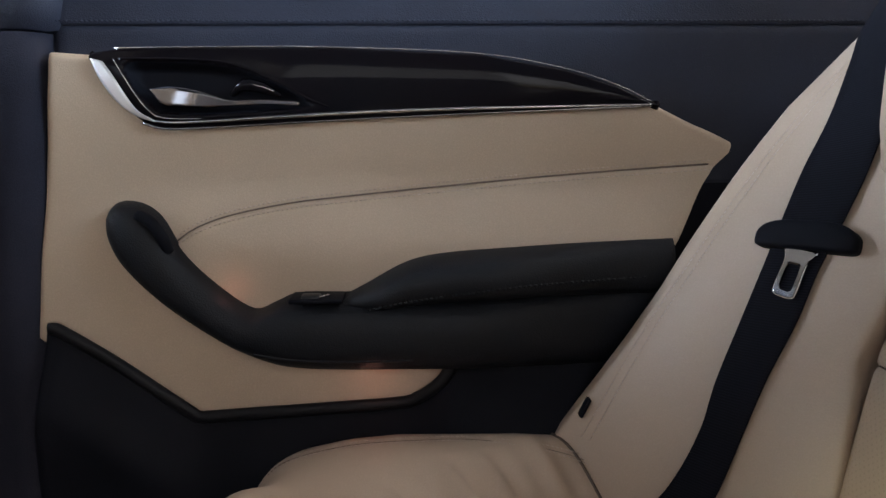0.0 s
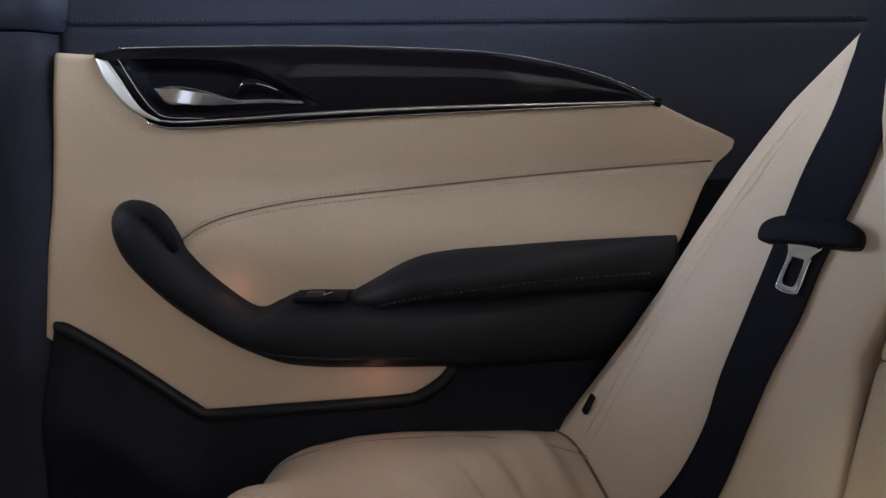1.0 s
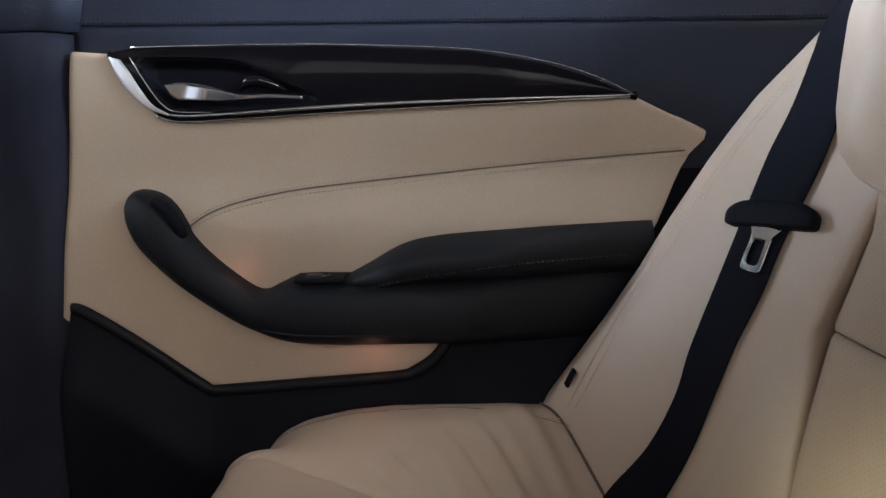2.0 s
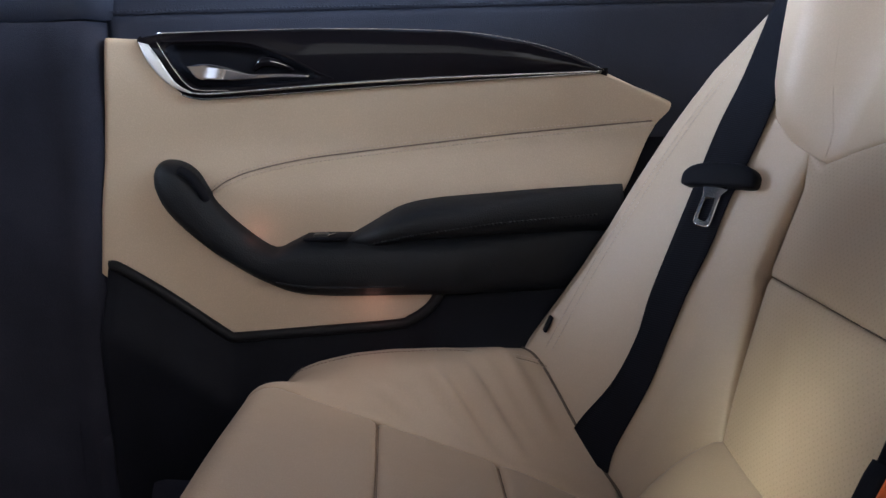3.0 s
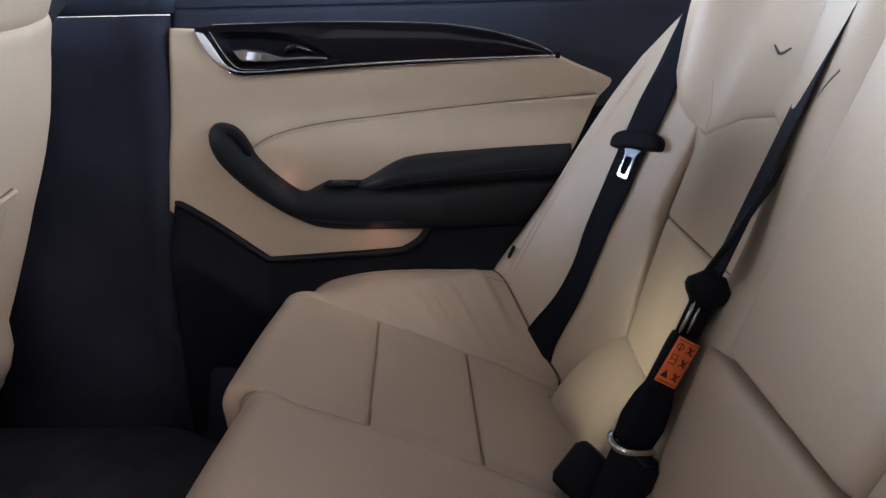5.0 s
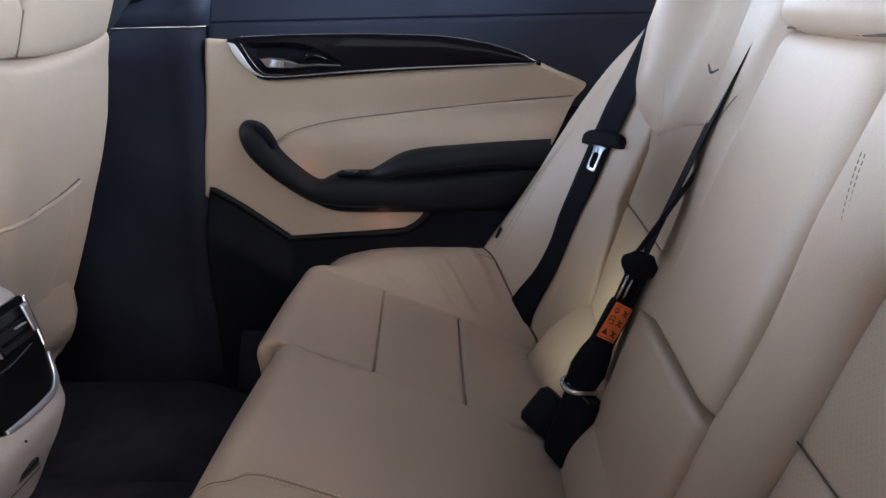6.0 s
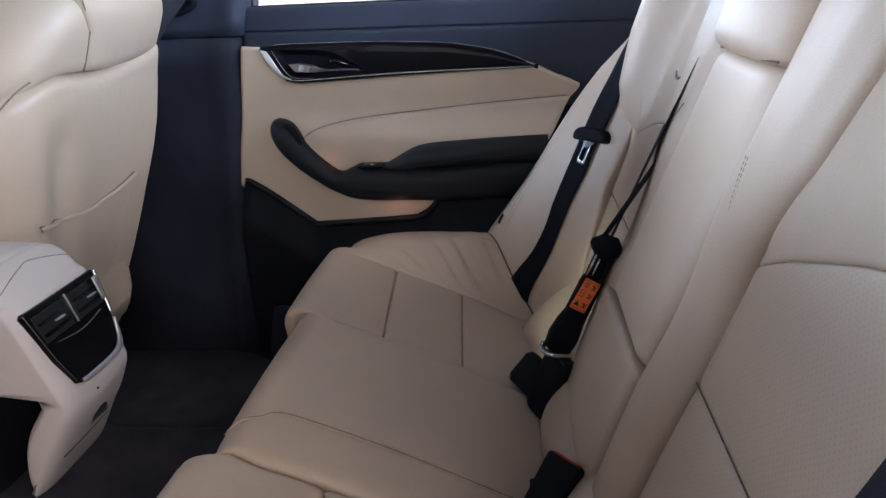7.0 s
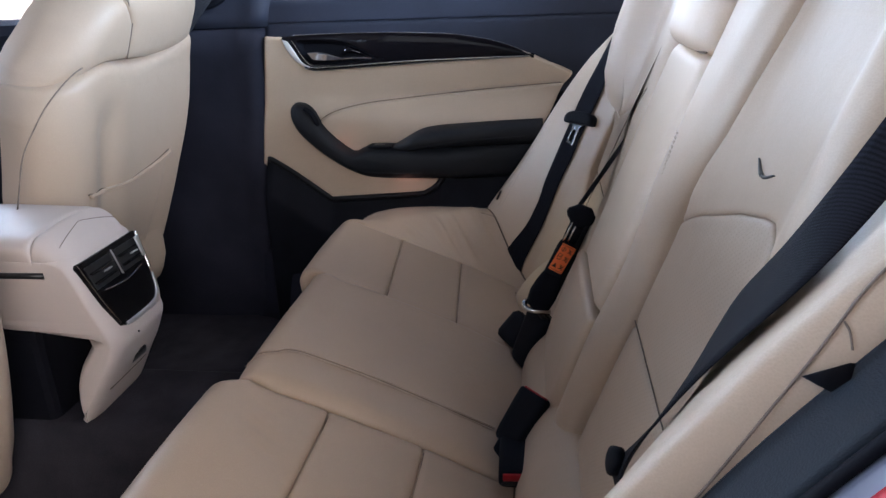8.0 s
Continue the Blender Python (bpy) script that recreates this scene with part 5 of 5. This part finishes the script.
# ---- centre console ----
def console():
    g = thing("centre_console", (-0.45, YC, 0.33), "pale plastic centre console end with rear air vents", "console")
    half = 0.086
    prof = [(-0.95, 0.600), (-0.47, 0.602), (-0.425, 0.600), (-0.398, 0.592), (-0.384, 0.575), (-0.366, 0.520), (-0.349, 0.470), (-0.346, 0.450), (-0.353, 0.430), (-0.365, 0.405), (-0.380, 0.380), (-0.393, 0.356), (-0.413, 0.322), (-0.424, 0.318), (-0.432, 0.345), (-0.430, 0.385), (-0.420, 0.415), (-0.404, 0.440), (-0.395, 0.460), (-0.44, 0.468), (-0.50, 0.478), (-0.60, 0.490), (-0.95, 0.50)]
    curve = smooth_curve(prof, 150)
    t = np.gradient(curve, axis=0)
    nn = np.stack([-t[:, 1], t[:, 0]], 1) / np.linalg.norm(t, axis=1)[:, None]
    rows = []
    for k in np.linspace(-1, 1, 33):
        u = np.sin(k * np.pi / 2)
        inset = 0.010 * (1 - math.sqrt(max(0, 1 - abs(u) ** 5)))
        r = []
        for (x, z), (nx, nz) in zip(curve, nn):
            taper = 1 - (1 - float(np.interp(z, [0.32, 0.36, 0.44, 0.58], [0.98, 0.95, 0.88, 1.0]))) * float(sst(-0.52, -0.42, x))
            soft = inset * float(sst(-0.50, -0.42, x)) + 0.004 * abs(u) ** 8
            r.append((x - nx * soft, YC + half * u * taper, z - nz * soft))
        rows.append(r)
    n = len(curve)
    verts = [p for r in rows for p in r]
    faces = [(i * n + k, i * n + (k + 1) % n, (i + 1) * n + (k + 1) % n, (i + 1) * n + k) for i in range(len(rows) - 1) for k in range(n)]
    flat = tessellate_polygon([[Vector((x, z, 0)) for x, z in curve]])
    last = (len(rows) - 1) * n
    faces += [tuple(tri) for tri in flat] + [tuple(last + i for i in reversed(tri)) for tri in flat]
    me = bpy.data.meshes.new("body")
    me.from_pydata(verts, [], faces)
    fix = bmesh.new()
    fix.from_mesh(me)
    bmesh.ops.recalc_face_normals(fix, faces=fix.faces)
    fix.to_mesh(me)
    fix.free()
    link("body", me, PALE_PLASTIC, g, "pale pinkish console shell")
    block("tunnel_cover", (-1.30, YC - 0.078, 0.15), (-0.47, YC + 0.078, 0.482), BLACK, g, "black carpeted tunnel side", bevel=0.012)
    # padded lid
    lid = lambda x, y: np.stack([x, y, 0.630 - 1.2 * (y - YC) ** 2 - 0.02 * np.clip(x + 0.60, 0, 1)], -1)
    panel("lid", lid, quad(-0.95, -0.440, YC - 0.094, YC + 0.094), (0, 0, 1), PALE_PLASTIC, g, 60, 40, tuck=(0.0, 0.005, 0.018, 0.018), r=(0.01, 0.010, 0.026, 0.026), crown=0.002, skirt=0.010, label="cream padded armrest lid")
    cap = lambda x, y: np.stack([x, y, 0.627 - 1.2 * (y - YC) ** 2 - 0.044 * (np.clip(x + 0.440, 0, 1) / 0.0535) ** 2], -1)
    panel("rear_cap", cap, quad(-0.439, -0.3865, lambda s: YC - 0.092 + 0.010 * s * s, lambda s: YC + 0.092 - 0.010 * s * s), (0.3, 0, 1), PALE_PLASTIC, g, 40, 40, tuck=(0.005, 0.003, 0.022, 0.022), r=(0.010, 0.01, 0.030, 0.030), crown=0.001, skirt=0.010, label="cream rear cap of the armrest")
    tube("cap_seam", [tuple(cap(np.array(-0.418 + 0.012 * abs(k)), np.array(YC + 0.07 * k)) + np.array([0, 0, 0.0012])) for k in np.linspace(-1, 1, 9)], 0.0006, SEAM_SOFT, g, n=30, sides=5)
    for k in (-1, 1):
        tube("lid_gap", [(-0.95, YC + k * 0.0860, 0.567), (-0.60, YC + k * 0.0860, 0.567), (-0.428, YC + k * 0.0862, 0.568)], 0.0048, SOCKET, g, n=12, sides=6)
    # shield-shaped vent face
    top, low = Vector((-0.3855, YC, 0.580)), Vector((-0.3475, YC, 0.471))
    axis = top - low
    at = oriented(low, axis, (1, 0, 0.35))
    H = axis.length
    outline = [(-0.052, 0.006), (-0.040, 0.001), (0.040, 0.001), (0.052, 0.006), (0.064, 0.045), (0.076, H - 0.004), (0.072, H), (-0.072, H), (-0.076, H - 0.004), (-0.064, 0.045)]

    def slab(name, pts, z0, z1, mat, parent, label="", bev=0.0015):
        bm = bmesh.new()
        f = bm.faces.new([bm.verts.new((x, y, z0)) for x, y in pts])
        ext = bmesh.ops.extrude_face_region(bm, geom=[f])
        bmesh.ops.translate(bm, vec=(0, 0, z1 - z0), verts=[v for v in ext["geom"] if isinstance(v, bmesh.types.BMVert)])
        if bev:
            bmesh.ops.bevel(bm, geom=[e for e in bm.edges if all(abs(v.co.z - z1) < 1e-6 for v in e.verts)], offset=bev, segments=2, affect="EDGES", profile=0.5)
        bmesh.ops.transform(bm, matrix=at, verts=bm.verts)
        return part(name, bm, mat, parent, label, smooth=False)
    face = slab("vent_panel", outline, -0.010, 0.005, VENT_BLACK, g, "gloss black rear vent panel")
    # vents: two dark openings with slats, adjusters and a divider
    for sx in (-1, 1):
        x0, x1 = (0.006, 0.066) if sx > 0 else (-0.066, -0.006)
        v = slab("air_vent", [(x0, 0.070), (x1, 0.070), (x1 + sx * 0.003 if sx > 0 else x1, 0.106), (x0 if sx > 0 else x0 - 0.003, 0.106)], 0.0045, 0.0062, SOCKET, face, "dark air vent", 0.0005)
        for yy in (0.079, 0.094):
            bm = box_mesh((0.056, 0.0022, 0.006), 0.0006)
            bmesh.ops.transform(bm, matrix=at @ pose((x0 + x1) / 2, yy, 0.0075, 25), verts=bm.verts)
            part("slat", bm, VENT_BLACK, v)
        bm = box_mesh((0.016, 0.0022, 0.006), 0.0008)
        bmesh.ops.transform(bm, matrix=at @ pose((x0 + x1) / 2 + 0.006, 0.088, 0.0105), verts=bm.verts)
        part("adjuster", bm, PALE_CHROME, v, "chrome vent adjuster")
    bm = box_mesh((0.0009, 0.040, 0.003), 0.0003)
    bmesh.ops.transform(bm, matrix=at @ pose(0, 0.089, 0.0065), verts=bm.verts)
    part("divider", bm, PALE_CHROME, face)
    tube("panel_line", [tuple(at @ Vector(p)) for p in ((-0.05, 0.064, 0.0062), (0.0, 0.058, 0.0062), (0.05, 0.064, 0.0062))], 0.0008, DARK_CHROME, face, n=16, sides=6)
    # chrome surround: sides and a wider foot
    e = 0.0045
    tube("chrome_edge", [tuple(at @ Vector(p)) for p in ((0.076, H - 0.002, e), (0.070, 0.075, e), (0.0660, 0.052, e))], 0.0026, CHROME, face, n=30, sides=8)
    tube("chrome_edge", [tuple(at @ Vector(p)) for p in ((-0.076, H - 0.002, e), (-0.070, 0.075, e), (-0.0645, 0.045, e), (-0.054, 0.010, e))], 0.0007, DARK_CHROME, face, n=30, sides=8)
    foot_out = [(0.0655, 0.044, e), (0.0605, 0.022, e), (0.0535, 0.0085, e), (0.040, 0.0015, e), (0.010, -0.0005, e), (-0.030, 0.0005, e), (-0.046, 0.003, e)]
    foot_in = [(0.0625, 0.044, e), (0.0545, 0.024, e), (0.0475, 0.0150, e), (0.036, 0.0085, e), (0.010, 0.0065, e), (-0.030, 0.0070, e), (-0.045, 0.008, e)]
    strip("chrome_foot", [tuple(at @ Vector(p)) for p in foot_out], [tuple(at @ Vector(p)) for p in foot_in], 0.0026, (1, 0, 0.3), PALE_CHROME, face, "chrome lower edge", n=50)
    # pale plate laid on for the broad highlight of the chrome corner
    strip("corner_chrome", [tuple(at @ Vector(p)) for p in ((0.0540, 0.107, 0.0125), (0.0530, 0.075, 0.0125))], [tuple(at @ Vector(p)) for p in ((0.0705, 0.107, 0.0085), (0.0640, 0.073, 0.0085))], 0.002, (1, 0, 0.3), PALE_CHROME, face, "chrome corner piece, paled for its highlight", n=8)
    # small hatch in the foot
    bm = box_mesh((0.020, 0.036, 0.004), 0.0015)
    hatch = oriented((-0.3690, 0.172, 0.3985), (0.45, 0.95, 0.35), (1, 0, -0.5))
    bmesh.ops.transform(bm, matrix=hatch, verts=bm.verts)
    part("hatch", bm, SOCKET, g, "small dark socket opening")
    tube("foot_line", [(-0.3845, YC - 0.060, 0.3720), (-0.3835, YC, 0.3735), (-0.3835, YC + 0.045, 0.3745)], 0.001, SEAM_SHADE, g, n=20, sides=6)
    bm = bmesh.new()
    bmesh.ops.create_uvsphere(bm, u_segments=8, v_segments=6, radius=0.0016)
    bmesh.ops.translate(bm, vec=(-0.3445, YC - 0.02, 0.452), verts=bm.verts)
    part("screw_cap", bm, SOCKET, g)


console()


# ---- near door opening ----
def near_opening():
    g = thing("door_aperture", (0.40, -0.50, -0.1), "dark trimmed rear door opening of a red car", "car body")
    line = lambda dx, y: [(x + dx, y, z) for x, z in ((0.10, 0.20), (0.155, 0.465), (0.206, 0.55), (0.308, 0.709), (0.434, 0.859), (0.56, 1.0), (0.66, 1.10))]
    strip("jamb_trim", line(0.056, -0.4525), line(0.052, -0.502), 0.006, (0.3, 0.2, 0), JAMB, g, n=50)
    strip("jamb_back", line(0.056, -0.4525), line(0.20, -0.470), 0.006, (0.0, 0.5, 0), JAMB, g, n=50)
    tube("door_seal", line(0.054, -0.504), 0.0035, BLACK, g, "thin black rubber door seal", n=50, sides=8)
    strip("jamb_flange", line(0.056, -0.507), line(0.050, -0.530), 0.004, (0.5, 0, 0), SILL, g, "grey painted door flange", n=50)
    strip("quarter_panel", line(0.050, -0.532), line(0.75, -0.60), 0.01, (0, 0.6, 0), PAINT, g, "red painted rear quarter panel", n=40)
    return g


near_opening()


# ---- shell round the cabin ----
def shell():
    g = thing("car_shell", (0, YC, 0.0), "dark inner shell of the car cabin", "car body")
    block("dash", (-1.75, -0.45, 0.30), (-1.45, 0.80, 0.86), NAVY, g, bevel=0.05)
    block("firewall", (-1.92, -0.47, 0.10), (-1.88, 0.82, 0.86), BLACK, g, bevel=0.005)
    block("front_door", (-1.75, 0.76, 0.16), (-0.76, 0.90, 0.88), NAVY, g, bevel=0.03)
    block("front_side", (-1.75, -0.56, 0.10), (-0.42, -0.48, 0.90), NAVY, g, bevel=0.02)
    block("parcel_shelf", (0.56, YC - 0.60, 0.96), (1.05, YC + 0.60, 0.985), NAVY, g, bevel=0.005)
    for y in (-0.46, 0.80):
        tube("front_pillar", [(-1.75, y, 0.86), (-1.05, YC + (y - YC) * 0.85, 1.24)], 0.035, NAVY, g, n=8)
        tube("rear_pillar", [(0.82, YC + (y - YC) * 0.85, 1.26), (1.10, y, 0.95)], 0.06, LINER, g, n=8)
    tube("near_pillar", [(-0.46, -0.49, 0.16), (-0.44, -0.50, 0.86), (-0.36, -0.40, 1.27)], 0.045, NAVY, g, n=16, sides=12)
    for y, k in ((-0.38, -1), (0.74, 1)):
        tube("roof_rail", [(-1.05, y, 1.25), (-0.1, y + 0.02 * k, 1.27), (0.85, y, 1.24)], 0.035, LINER, g, n=12)
    block("sill", (-0.42, -0.55, 0.05), (0.20, -0.47, 0.20), BLACK, g, bevel=0.01)


shell()


def outside():
    tagged(block("wall_north", (-8, 4.2, -0.25), (8, 4.4, 3.4), RENDERED, bevel=0), "pale rendered wall seen through the far window", "wall", kind="structure")
    # unseen wall, added to hold back light on the near side
    tagged(block("unseen_wall", (-6, -2.6, -0.25), (0.5, -2.4, 2.6), PLASTER, bevel=0), "unseen grey wall added to dim the near side", "wall", kind="structure")

    # unseen slab, added to cut the sky's light from above the near side
    tagged(block("sky_blocker", (-6, -2.6, 2.604), (4.0, -0.30, 2.72), PLASTER, bevel=0), "unseen grey slab added to block sky light from above", "roof", kind="structure")


outside()
